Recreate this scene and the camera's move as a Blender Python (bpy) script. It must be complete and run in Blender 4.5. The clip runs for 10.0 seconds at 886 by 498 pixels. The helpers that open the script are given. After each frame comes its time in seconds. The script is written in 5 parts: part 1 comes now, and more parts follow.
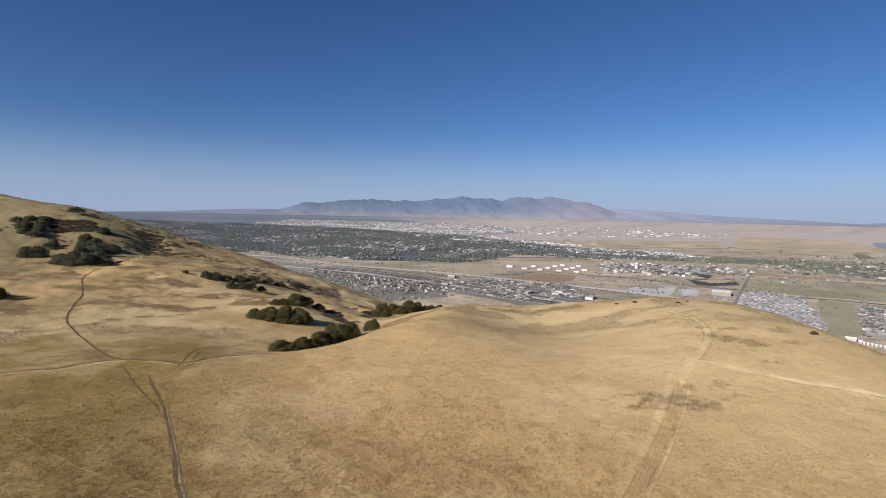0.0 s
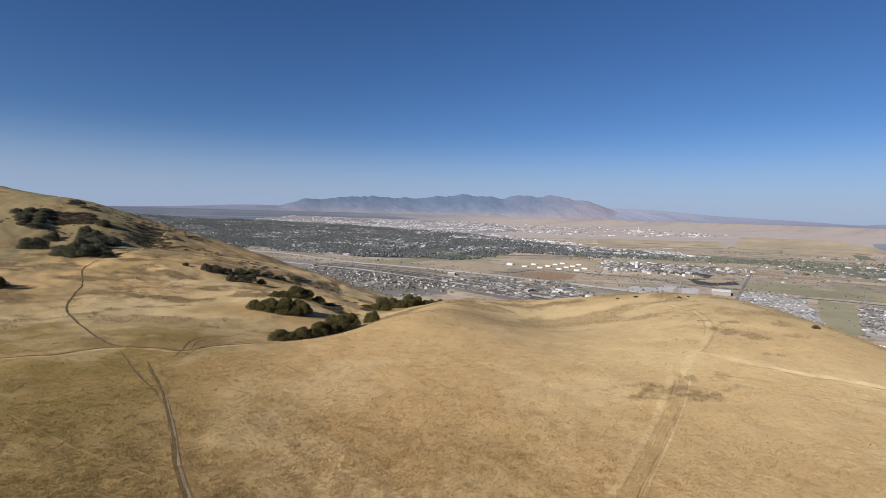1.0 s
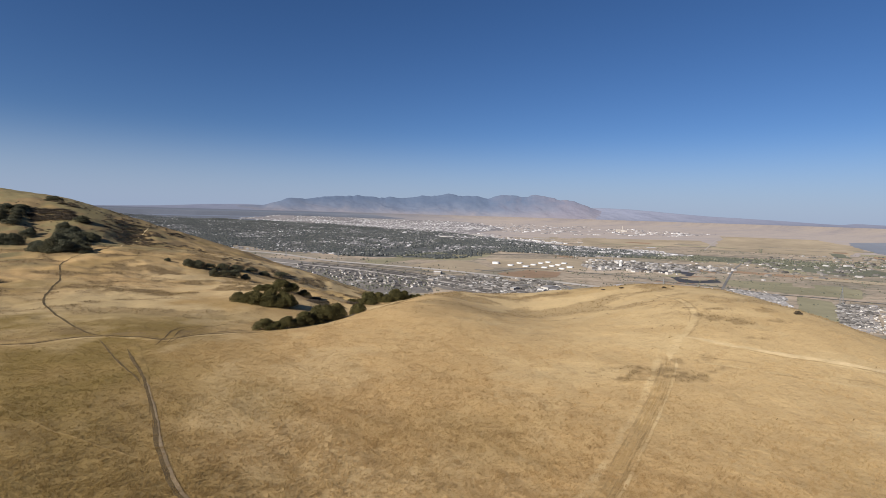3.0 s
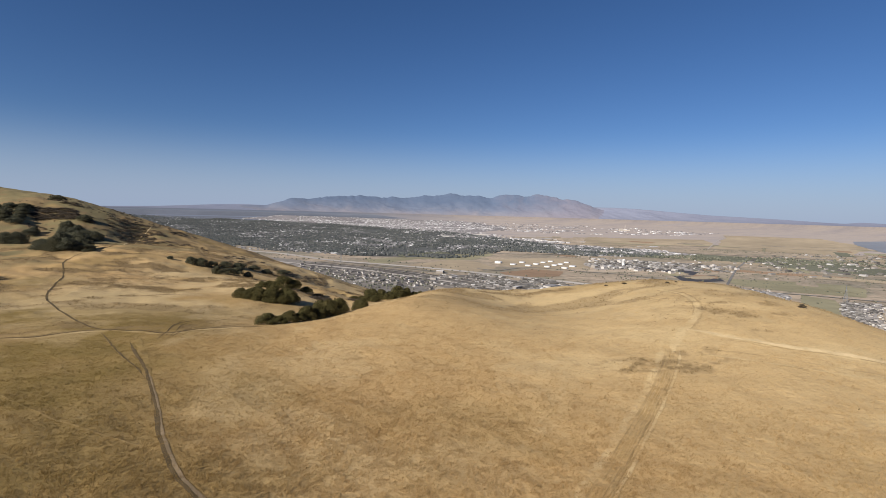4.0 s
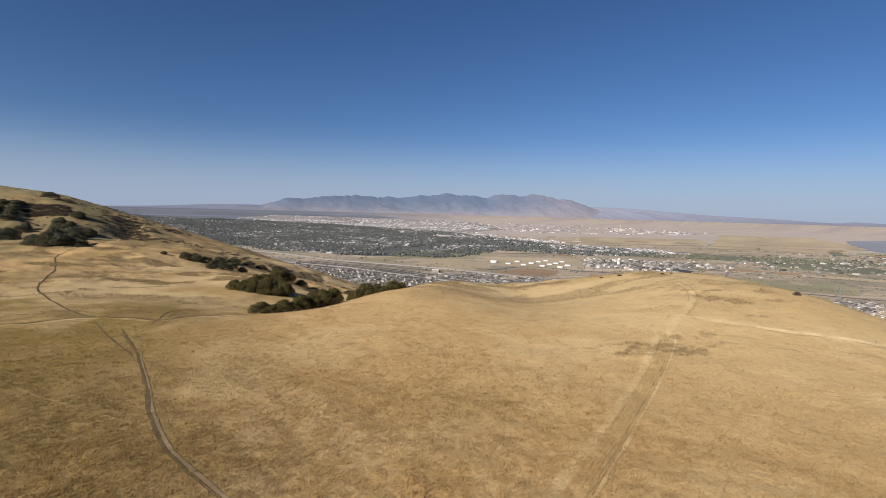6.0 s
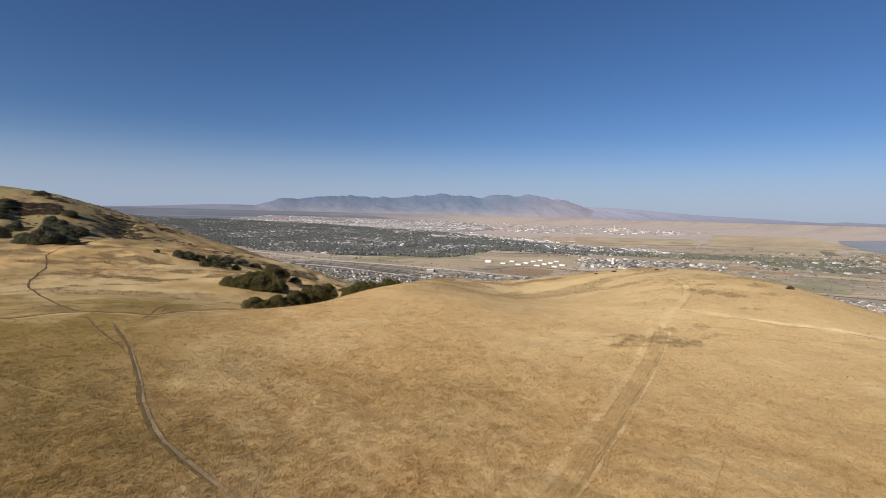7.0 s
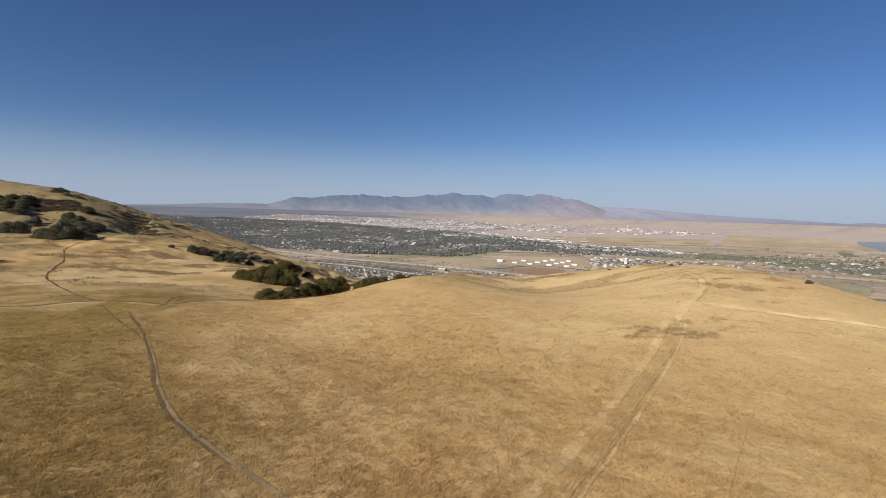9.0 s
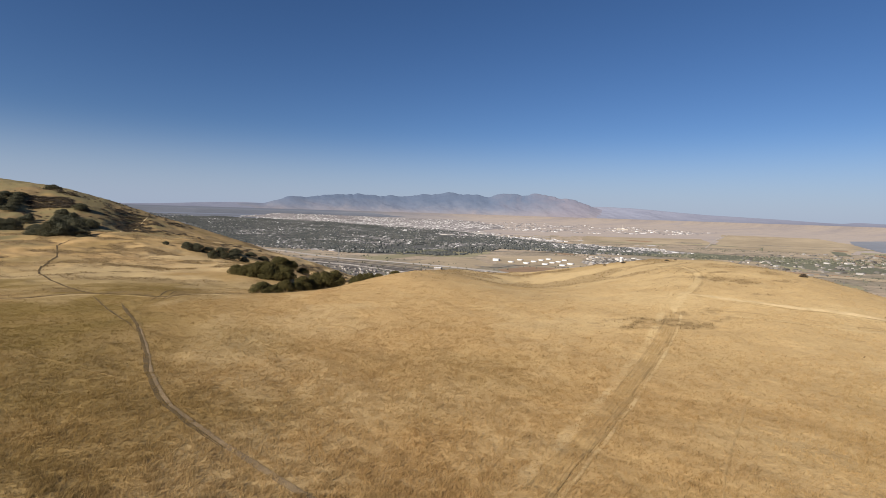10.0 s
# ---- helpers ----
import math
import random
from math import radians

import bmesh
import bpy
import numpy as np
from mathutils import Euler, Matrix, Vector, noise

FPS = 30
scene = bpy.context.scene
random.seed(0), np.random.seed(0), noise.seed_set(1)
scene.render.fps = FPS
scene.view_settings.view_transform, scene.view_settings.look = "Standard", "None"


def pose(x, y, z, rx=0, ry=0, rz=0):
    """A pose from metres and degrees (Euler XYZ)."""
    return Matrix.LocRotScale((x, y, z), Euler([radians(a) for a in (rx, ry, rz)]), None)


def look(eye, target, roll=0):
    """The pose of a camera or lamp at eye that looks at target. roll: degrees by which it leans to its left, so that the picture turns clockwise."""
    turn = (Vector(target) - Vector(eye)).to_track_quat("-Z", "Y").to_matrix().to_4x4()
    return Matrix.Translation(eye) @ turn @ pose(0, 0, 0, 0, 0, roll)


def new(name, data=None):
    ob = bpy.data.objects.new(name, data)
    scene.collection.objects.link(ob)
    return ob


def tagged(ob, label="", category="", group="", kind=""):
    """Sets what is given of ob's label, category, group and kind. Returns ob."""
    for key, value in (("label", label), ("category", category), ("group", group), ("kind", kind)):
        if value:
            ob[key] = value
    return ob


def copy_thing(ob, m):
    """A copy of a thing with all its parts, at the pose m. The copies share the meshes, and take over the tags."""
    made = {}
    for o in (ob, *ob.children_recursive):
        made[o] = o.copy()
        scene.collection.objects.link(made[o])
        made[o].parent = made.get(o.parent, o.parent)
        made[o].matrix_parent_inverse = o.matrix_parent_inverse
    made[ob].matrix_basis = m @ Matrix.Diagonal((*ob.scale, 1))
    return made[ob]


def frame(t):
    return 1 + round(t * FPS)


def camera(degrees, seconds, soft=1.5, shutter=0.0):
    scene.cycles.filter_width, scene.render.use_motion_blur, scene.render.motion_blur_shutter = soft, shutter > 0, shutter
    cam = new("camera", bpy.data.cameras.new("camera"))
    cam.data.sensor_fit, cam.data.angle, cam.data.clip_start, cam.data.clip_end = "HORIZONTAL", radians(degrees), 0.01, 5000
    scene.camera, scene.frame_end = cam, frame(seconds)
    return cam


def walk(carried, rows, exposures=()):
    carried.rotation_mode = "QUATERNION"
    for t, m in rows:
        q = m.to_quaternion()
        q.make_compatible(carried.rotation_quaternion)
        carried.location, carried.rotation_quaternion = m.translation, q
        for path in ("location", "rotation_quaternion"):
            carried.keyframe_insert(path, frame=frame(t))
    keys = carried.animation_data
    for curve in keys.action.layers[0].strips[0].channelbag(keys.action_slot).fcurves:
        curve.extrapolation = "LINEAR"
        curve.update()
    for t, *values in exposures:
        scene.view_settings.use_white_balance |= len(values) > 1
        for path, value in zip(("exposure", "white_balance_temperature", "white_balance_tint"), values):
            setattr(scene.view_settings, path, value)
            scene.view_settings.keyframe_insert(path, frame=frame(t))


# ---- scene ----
cam = camera(82.0, 10.0, soft=0.3)
# seconds, eye x, y, z, and turns about x, y, z: a slow sinking flight over the plateau
ROWS = [
    (0.0, -0.000, -0.000, 40.000, 85.998, -1.096, 0.077),
    (0.5, -0.174, 0.238, 38.870, 85.855, -1.424, 0.385),
    (1.0, -0.289, 0.454, 37.829, 85.749, -1.621, 0.131),
    (1.5, -0.431, 0.667, 36.914, 85.726, -1.701, -0.483),
    (2.0, -0.567, 0.734, 35.960, 85.776, -1.740, -1.343),
    (2.5, -0.630, 0.884, 35.046, 85.796, -1.689, -1.566),
    (4.0, -0.498, 1.224, 32.349, 85.775, -1.500, -1.224),
    (4.5, -0.385, 1.267, 31.479, 85.810, -1.476, -1.237),
    (5.0, -0.335, 1.344, 30.525, 85.807, -1.464, -1.102),
    (5.5, -0.270, 1.482, 29.600, 85.791, -1.492, -1.294),
    (7.0, -0.020, 1.917, 26.993, 85.869, -1.486, -2.276),
    (7.5, -0.080, 2.018, 26.052, 85.829, -1.584, -1.532),
    (8.0, 0.014, 2.028, 25.266, 85.826, -1.595, -2.521),
    (8.5, -0.025, 2.119, 25.136, 85.815, -1.606, -1.418),
    (9.0, -0.174, 2.244, 24.854, 85.783, -1.640, -0.970),
    (9.5, -0.103, 2.278, 23.949, 85.717, -1.697, -0.973),
    (10.0, -0.132, 2.484, 23.000, 85.753, -1.740, -1.436),
]
# the camera's own exposure and white balance drift on the way down
walk(cam, [(t, pose(x, y, z, rx, ry, rz)) for t, x, y, z, rx, ry, rz in ROWS], [(0.0, 0.70, 6120, 10), (2.5, 0.68, 6300, 10), (5.0, 0.70, 6480, 10), (10.0, 0.76, 6720, 10)])
# ---- end of camera ----

# ---- light ----
SUN_AZ, SUN_EL = -134.0, 28.0          # degrees clockwise from the way ahead, and above the horizon
world = bpy.data.worlds.new("sky")
scene.world = world
world.use_nodes = True
wn = world.node_tree
sky = wn.nodes.new("ShaderNodeTexSky")
sky.sky_type = "NISHITA"
sky.sun_disc = False
sky.sun_elevation, sky.sun_rotation = radians(SUN_EL), radians(SUN_AZ % 360)
sky.altitude, sky.air_density, sky.dust_density, sky.ozone_density = 1500, 0.9, 0.8, 4.6
deep = wn.nodes.new("ShaderNodeHueSaturation")
deep.inputs["Saturation"].default_value = 1.13
tint = wn.nodes.new("ShaderNodeMix")
tint.data_type, tint.blend_type = "RGBA", "MULTIPLY"
tint.inputs["Factor"].default_value, tint.inputs["B"].default_value = 1.0, (1.06, 0.96, 1.02, 1)
wn.links.new(sky.outputs[0], deep.inputs["Color"])
wn.links.new(deep.outputs[0], tint.inputs["A"])
# the dusty air whitens the sky all round, towards the horizon
height = wn.nodes.new("ShaderNodeSeparateXYZ")
wn.links.new(wn.nodes.new("ShaderNodeTexCoord").outputs["Generated"], height.inputs[0])
low = wn.nodes.new("ShaderNodeMapRange")
low.interpolation_type = "SMOOTHERSTEP"
low.inputs["From Min"].default_value, low.inputs["From Max"].default_value = 0.17, -0.03
low.inputs["To Max"].default_value = 0.86
wn.links.new(height.outputs["Z"], low.inputs["Value"])
haze = wn.nodes.new("ShaderNodeMix")
haze.data_type = "RGBA"
haze.inputs["B"].default_value = (4.5, 5.6, 7.7, 1)
wn.links.new(low.outputs[0], haze.inputs["Factor"])
wn.links.new(tint.outputs["Result"], haze.inputs["A"])
wn.links.new(haze.outputs["Result"], wn.nodes["Background"].inputs[0])
wn.nodes["Background"].inputs[1].default_value = 0.0465
sun_data = bpy.data.lights.new("sun", "SUN")
sun_data.energy, sun_data.angle, sun_data.color = 4.2, radians(0.53), (1.0, 0.922, 0.822)
sun = new("sun", sun_data)
to_sun = Vector((math.sin(radians(SUN_AZ)) * math.cos(radians(SUN_EL)), math.cos(radians(SUN_AZ)) * math.cos(radians(SUN_EL)), math.sin(radians(SUN_EL))))
sun.matrix_world = look(to_sun * 500, (0, 0, 0))


# ---- small helpers ----
rng = np.random.default_rng(7)


def lattice(ix, iy, seed):
    v = np.sin(ix * 127.1 + iy * 311.7 + seed * 74.7) * 43758.5453
    return v - np.floor(v)


def vnoise(x, y, seed=0):
    """Smooth value noise, 0 to 1."""
    ix, iy = np.floor(x), np.floor(y)
    fx, fy = x - ix, y - iy
    fx, fy = fx * fx * (3 - 2 * fx), fy * fy * (3 - 2 * fy)
    a, b = lattice(ix, iy, seed), lattice(ix + 1, iy, seed)
    c, d = lattice(ix, iy + 1, seed), lattice(ix + 1, iy + 1, seed)
    return (a * (1 - fx) + b * fx) * (1 - fy) + (c * (1 - fx) + d * fx) * fy


def fbm(x, y, size, octaves=4, seed=0):
    """Layered noise about 0, with its largest forms size metres across."""
    total, amp = 0.0, 1.0
    for k in range(octaves):
        total = total + amp * (vnoise(x / size, y / size, seed + 3 * k) - 0.5)
        size, amp = size * 0.5, amp * 0.55
    return total


def mesh_np(name, verts, faces, mats=(), smooth=False, indices=None):
    """A mesh from arrays: faces is one array of triangles or quads."""
    me = bpy.data.meshes.new(name)
    verts, faces = np.asarray(verts, dtype=np.float32), np.asarray(faces, dtype=np.int32)
    n, m = len(faces), faces.shape[1]
    me.vertices.add(len(verts))
    me.vertices.foreach_set("co", verts.ravel())
    me.loops.add(n * m)
    me.loops.foreach_set("vertex_index", faces.ravel())
    me.polygons.add(n)
    me.polygons.foreach_set("loop_start", np.arange(0, n * m, m, dtype=np.int32))
    for mat in mats:
        me.materials.append(mat)
    if indices is not None:
        me.polygons.foreach_set("material_index", np.asarray(indices, dtype=np.int32))
    me.update(calc_edges=True)
    me.polygons.foreach_set("use_smooth", np.full(n, smooth))
    me.validate()
    return me


def part(name, me, parent, label=""):
    ob = new(name, me)
    ob.parent = parent
    return tagged(ob, label) if label else ob


def box_arrays(x0, x1, y0, y1, z0, z1):
    v = np.array([(x, y, z) for z in (z0, z1) for y in (y0, y1) for x in (x0, x1)], dtype=float)
    f = np.array([(0, 2, 3, 1), (4, 5, 7, 6), (0, 1, 5, 4), (1, 3, 7, 5), (3, 2, 6, 7), (2, 0, 4, 6)])
    return v, f


def joined(pieces):
    vs, fs, n = [], [], 0
    for v, f in pieces:
        vs.append(v)
        fs.append(f + n)
        n += len(v)
    return np.concatenate(vs), np.concatenate(fs)


# ---- materials ----
def material(name, rough=0.9):
    mat = bpy.data.materials.new(name)
    mat.use_nodes = True
    nt = mat.node_tree
    bsdf = nt.nodes["Principled BSDF"]
    bsdf.inputs["Roughness"].default_value = rough
    bsdf.inputs["Specular IOR Level"].default_value = 0.15
    return mat, nt, bsdf


def noise_node(nt, scale, detail=6.0, rough=0.6, stretch=None, distort=0.0):
    co = nt.nodes.new("ShaderNodeTexCoord")
    src = co.outputs["Object"]
    if stretch:
        mp = nt.nodes.new("ShaderNodeMapping")
        mp.inputs["Scale"].default_value = stretch
        nt.links.new(src, mp.inputs["Vector"])
        src = mp.outputs["Vector"]
    nz = nt.nodes.new("ShaderNodeTexNoise")
    nz.inputs["Scale"].default_value, nz.inputs["Detail"].default_value = scale, detail
    nz.inputs["Roughness"].default_value, nz.inputs["Distortion"].default_value = rough, distort
    nt.links.new(src, nz.inputs["Vector"])
    return nz.outputs["Fac"]


def ramp(nt, fac, stops):
    r = nt.nodes.new("ShaderNodeValToRGB")
    while len(r.color_ramp.elements) < len(stops):
        r.color_ramp.elements.new(0.5)
    for el, (p, c) in zip(r.color_ramp.elements, stops):
        el.position, el.color = p, (*c, 1) if len(c) == 3 else c
    nt.links.new(fac, r.inputs["Fac"])
    return r.outputs["Color"]


def mix(nt, fac, a, b, mode="MIX"):
    m = nt.nodes.new("ShaderNodeMix")
    m.data_type, m.blend_type = "RGBA", mode
    for sock, val in ((m.inputs["Factor"], fac), (m.inputs["A"], a), (m.inputs["B"], b)):
        if isinstance(val, (int, float)):
            sock.default_value = val
        elif isinstance(val, tuple):
            sock.default_value = (*val, 1)
        else:
            nt.links.new(val, sock)
    return m.outputs["Result"]


def bump(nt, bsdf, height, dist, strength=0.6):
    b = nt.nodes.new("ShaderNodeBump")
    b.inputs["Distance"].default_value, b.inputs["Strength"].default_value = dist, strength
    nt.links.new(height, b.inputs["Height"])
    nt.links.new(b.outputs["Normal"], bsdf.inputs["Normal"])


def plain(name, colour, dark, scale=2.0, rough=0.85, relief=0.0):
    """A surface of one kind: noise at two sizes between a dark and a light tone."""
    mat, nt, bsdf = material(name, rough)
    n1 = noise_node(nt, scale, 5)
    n2 = noise_node(nt, scale * 0.13, 5, 0.65)
    low = tuple(0.72 * v for v in dark)
    c = mix(nt, ramp(nt, n2, [(0.36, (0.8, 0.8, 0.8)), (0.6, (0.0, 0.0, 0.0))]), ramp(nt, n1, [(0.3, dark), (0.7, colour)]), low)
    nt.links.new(c, bsdf.inputs["Base Color"])
    if relief:
        bump(nt, bsdf, n1, relief)
    return mat


def varied(name, stops, rough=0.8, by_object=True):
    """One kind of surface whose pieces differ in tone from one to the next."""
    mat, nt, bsdf = material(name, rough)
    if by_object:
        fac = nt.nodes.new("ShaderNodeObjectInfo").outputs["Random"]
    else:
        fac = nt.nodes.new("ShaderNodeNewGeometry").outputs["Random Per Island"]
    nt.links.new(ramp(nt, fac, stops), bsdf.inputs["Base Color"])
    return mat


def meadow_material(name="dry_grass_ground", blade=False):
    mat, nt, bsdf = material(name, 0.95)
    at = nt.nodes.new("ShaderNodeAttribute")
    at.attribute_name = "cover"
    sep = nt.nodes.new("ShaderNodeSeparateColor")
    nt.links.new(at.outputs["Color"], sep.inputs["Color"])
    broad = noise_node(nt, 0.022, 5, 0.62, None, 0.8)
    mid = noise_node(nt, 0.16, 7, 0.70, (1.0, 0.6, 1.0), 0.5)
    streak = noise_node(nt, 0.55, 8, 0.80, (0.7, 1.0, 1.0), 0.9)
    fine = noise_node(nt, 1.7, 6, 0.78)
    c = ramp(nt, mid, [(0.30, (0.423, 0.276, 0.122)), (0.46, (0.479, 0.321, 0.146)), (0.60, (0.522, 0.359, 0.168)), (0.76, (0.575, 0.410, 0.206))])
    c = mix(nt, ramp(nt, broad, [(0.38, (0, 0, 0)), (0.66, (0.5, 0.5, 0.5))]), c, (0.515, 0.330, 0.138))
    c = mix(nt, sep.outputs["Green"], c, (0.258, 0.179, 0.058))
    far_grey = nt.nodes.new("ShaderNodeAttribute")
    far_grey.attribute_name = "far_grey"
    c = mix(nt, far_grey.outputs["Fac"], c, (0.215, 0.178, 0.088))
    c = mix(nt, sep.outputs["Blue"], c, (0.63, 0.475, 0.255))
    c = mix(nt, 1.0, c, ramp(nt, streak, [(0.34, (0.76, 0.74, 0.71)), (0.47, (0.96, 0.96, 0.95)), (0.7, (1.0, 1.0, 1.0))]), "MULTIPLY")
    c = mix(nt, sep.outputs["Red"], c, (0.235, 0.163, 0.080))
    c = mix(nt, 1.0, c, ramp(nt, fine, [(0.30, (0.76, 0.74, 0.71)), (0.46, (0.95, 0.95, 0.94)), (0.72, (1.0, 1.0, 1.0))]), "MULTIPLY")
    if blade:
        own = nt.nodes.new("ShaderNodeNewGeometry").outputs["Random Per Island"]
        c = mix(nt, 1.0, c, ramp(nt, own, [(0.0, (0.90, 0.90, 0.89)), (1.0, (1.0, 1.0, 1.0))]), "MULTIPLY")
        thin = nt.nodes.new("ShaderNodeBsdfTranslucent")
        nt.links.new(c, thin.inputs["Color"])
        both = nt.nodes.new("ShaderNodeMixShader")
        both.inputs[0].default_value = 0.42
        nt.links.new(bsdf.outputs[0], both.inputs[1])
        nt.links.new(thin.outputs[0], both.inputs[2])
        nt.links.new(both.outputs[0], nt.nodes["Material Output"].inputs["Surface"])
    else:
        lumps = noise_node(nt, 0.9, 4, 0.62)
        both = mix(nt, 0.3, lumps, fine)
        bump(nt, bsdf, both, 0.6, 0.65)
    nt.links.new(c, bsdf.inputs["Base Color"])
    return mat


def valley_material():
    mat, nt, bsdf = material("valley_floor", 0.95)
    big = noise_node(nt, 0.0022, 6, 0.62, (0.6, 1.5, 1.0), 0.6)
    patch = noise_node(nt, 0.010, 7, 0.72, (0.7, 1.3, 1.0), 1.0)
    small = noise_node(nt, 0.05, 5, 0.7)
    c = ramp(nt, big, [(0.36, (0.32, 0.270, 0.200)), (0.47, (0.42, 0.338, 0.250)), (0.56, (0.49, 0.390, 0.285)), (0.68, (0.54, 0.435, 0.325))])
    c = mix(nt, ramp(nt, patch, [(0.38, (0.85, 0.85, 0.85)), (0.54, (0.0, 0.0, 0.0))]), c, (0.235, 0.222, 0.165))
    c = mix(nt, ramp(nt, patch, [(0.58, (0.0, 0.0, 0.0)), (0.70, (0.6, 0.6, 0.6))]), c, (0.55, 0.49, 0.40))
    c = mix(nt, 1.0, c, ramp(nt, small, [(0.30, (0.60, 0.60, 0.60)), (0.55, (1.0, 1.0, 1.0))]), "MULTIPLY")
    nt.links.new(c, bsdf.inputs["Base Color"])
    return mat


def leaf_material(name, low, high, rough=0.7):
    mat, nt, bsdf = material(name, rough)
    fac = nt.nodes.new("ShaderNodeNewGeometry").outputs["Random Per Island"]
    ob = nt.nodes.new("ShaderNodeObjectInfo").outputs["Random"]
    c = ramp(nt, fac, [(0.0, low), (0.8, high), (1.0, (high[0] * 1.5, high[1] * 1.3, high[2] * 1.1))])
    c = mix(nt, ob, c, mix(nt, 0.35, c, (0.085, 0.066, 0.022)))
    nt.links.new(c, bsdf.inputs["Base Color"])
    tr = nt.nodes.new("ShaderNodeBsdfTranslucent")
    nt.links.new(c, tr.inputs["Color"])
    ms = nt.nodes.new("ShaderNodeMixShader")
    ms.inputs[0].default_value = 0.2
    nt.links.new(bsdf.outputs[0], ms.inputs[1])
    nt.links.new(tr.outputs[0], ms.inputs[2])
    nt.links.new(ms.outputs[0], nt.nodes["Material Output"].inputs["Surface"])
    return mat


def far_plain_material():
    """The drawn-in farthest plain: a backdrop of pale dry flats and bands of towns, with air haze mixed into the
    colour, bluer to the west.
    """
    mat, nt, bsdf = material("far_plain", 1.0)
    band = noise_node(nt, 0.0042, 9, 0.72, (0.3, 1.8, 0.0), 0.0)
    spot = noise_node(nt, 0.02, 7, 0.8, (0.5, 2.0, 0.0))
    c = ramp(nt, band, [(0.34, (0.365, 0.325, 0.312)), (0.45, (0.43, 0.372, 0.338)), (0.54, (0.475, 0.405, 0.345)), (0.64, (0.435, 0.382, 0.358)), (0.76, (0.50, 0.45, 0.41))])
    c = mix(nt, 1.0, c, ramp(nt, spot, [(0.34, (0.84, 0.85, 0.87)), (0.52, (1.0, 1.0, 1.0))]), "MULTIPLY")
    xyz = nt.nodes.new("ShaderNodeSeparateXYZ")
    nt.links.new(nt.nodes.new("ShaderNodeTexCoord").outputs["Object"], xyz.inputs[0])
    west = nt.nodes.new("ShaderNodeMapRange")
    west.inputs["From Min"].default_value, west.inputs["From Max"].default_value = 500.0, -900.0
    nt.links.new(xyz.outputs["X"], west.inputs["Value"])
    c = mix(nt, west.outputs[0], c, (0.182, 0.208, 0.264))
    nt.links.new(c, bsdf.inputs["Base Color"])
    level = nt.nodes.new("ShaderNodeCombineXYZ")
    level.inputs[2].default_value = 1.0
    nt.links.new(level.outputs[0], bsdf.inputs["Normal"])
    return mat


MEADOW, VALLEY, FAR_PLAIN = meadow_material(), valley_material(), far_plain_material()
STRAW = meadow_material("straw_blades", True)
SCRUB = varied("dry_scrub", [(0.0, (0.14, 0.096, 0.042)), (0.6, (0.23, 0.160, 0.072)), (1.0, (0.32, 0.230, 0.110))], 0.9, False)
DIRT = plain("trodden_dirt", (0.37, 0.272, 0.160), (0.285, 0.206, 0.116), 1.3, 0.95, 0.06)
RUT = plain("dark_rut_soil", (0.182, 0.128, 0.062), (0.120, 0.083, 0.040), 1.6, 0.95, 0.06)
PALE = plain("pale_flattened_straw", (0.72, 0.56, 0.32), (0.60, 0.45, 0.24), 1.1, 0.9, 0.05)
OAK = leaf_material("oak_leaves", (0.030, 0.032, 0.013), (0.118, 0.104, 0.038))
# hillside oak leaves, with the haze's cool lift mixed into their green
OAK_FAR = leaf_material("oak_leaves_hazed", (0.044, 0.050, 0.036), (0.106, 0.108, 0.070))
BRUSH = leaf_material("brown_brush", (0.056, 0.047, 0.039), (0.142, 0.114, 0.082))
BARK = plain("bark", (0.16, 0.13, 0.10), (0.07, 0.055, 0.045), 6.0, 0.95, 0.02)
# town foliage is greyed in its base colour for the hazy air
TOWN_TREES = varied("hazed_town_foliage", [(0.0, (0.058, 0.066, 0.067)), (0.5, (0.082, 0.089, 0.087)), (1.0, (0.124, 0.127, 0.112))], 0.9, False)
ROOFS = varied("town_roofs", [(0.0, (0.12, 0.12, 0.125)), (0.55, (0.21, 0.205, 0.205)), (0.86, (0.33, 0.32, 0.315)), (0.95, (0.48, 0.47, 0.47)), (1.0, (0.72, 0.72, 0.72))], 0.8, False)
WHITES = varied("pale_blocks", [(0.0, (0.18, 0.172, 0.175)), (0.45, (0.28, 0.262, 0.26)), (0.72, (0.42, 0.40, 0.39)), (0.9, (0.60, 0.585, 0.575)), (1.0, (0.78, 0.77, 0.76))], 0.7, False)
WALL = varied("building_walls", [(0.0, (0.22, 0.19, 0.16)), (0.5, (0.34, 0.315, 0.285)), (1.0, (0.55, 0.53, 0.50))], 0.8)
ROOF_PALE = varied("building_roofs", [(0.0, (0.20, 0.19, 0.18)), (0.4, (0.33, 0.31, 0.30)), (0.75, (0.46, 0.44, 0.42)), (1.0, (0.66, 0.65, 0.63))], 0.6)
ROOF_GREY = varied("house_roofs", [(0.0, (0.10, 0.09, 0.088)), (0.4, (0.17, 0.158, 0.152)), (0.8, (0.22, 0.205, 0.19)), (1.0, (0.34, 0.325, 0.31))], 0.8)
ROOF_YARD = varied("yard_shed_roofs", [(0.0, (0.16, 0.15, 0.145)), (0.5, (0.27, 0.255, 0.245)), (0.85, (0.36, 0.345, 0.335)), (1.0, (0.55, 0.54, 0.53))], 0.6)
WHITE = plain("white_paint", (0.86, 0.86, 0.85), (0.74, 0.74, 0.72), 0.2, 0.5)
STEEL = plain("galvanised_steel", (0.27, 0.275, 0.28), (0.21, 0.215, 0.22), 0.5, 0.5)
DOOR = plain("grey_door", (0.16, 0.16, 0.17), (0.12, 0.12, 0.13), 0.5, 0.6)
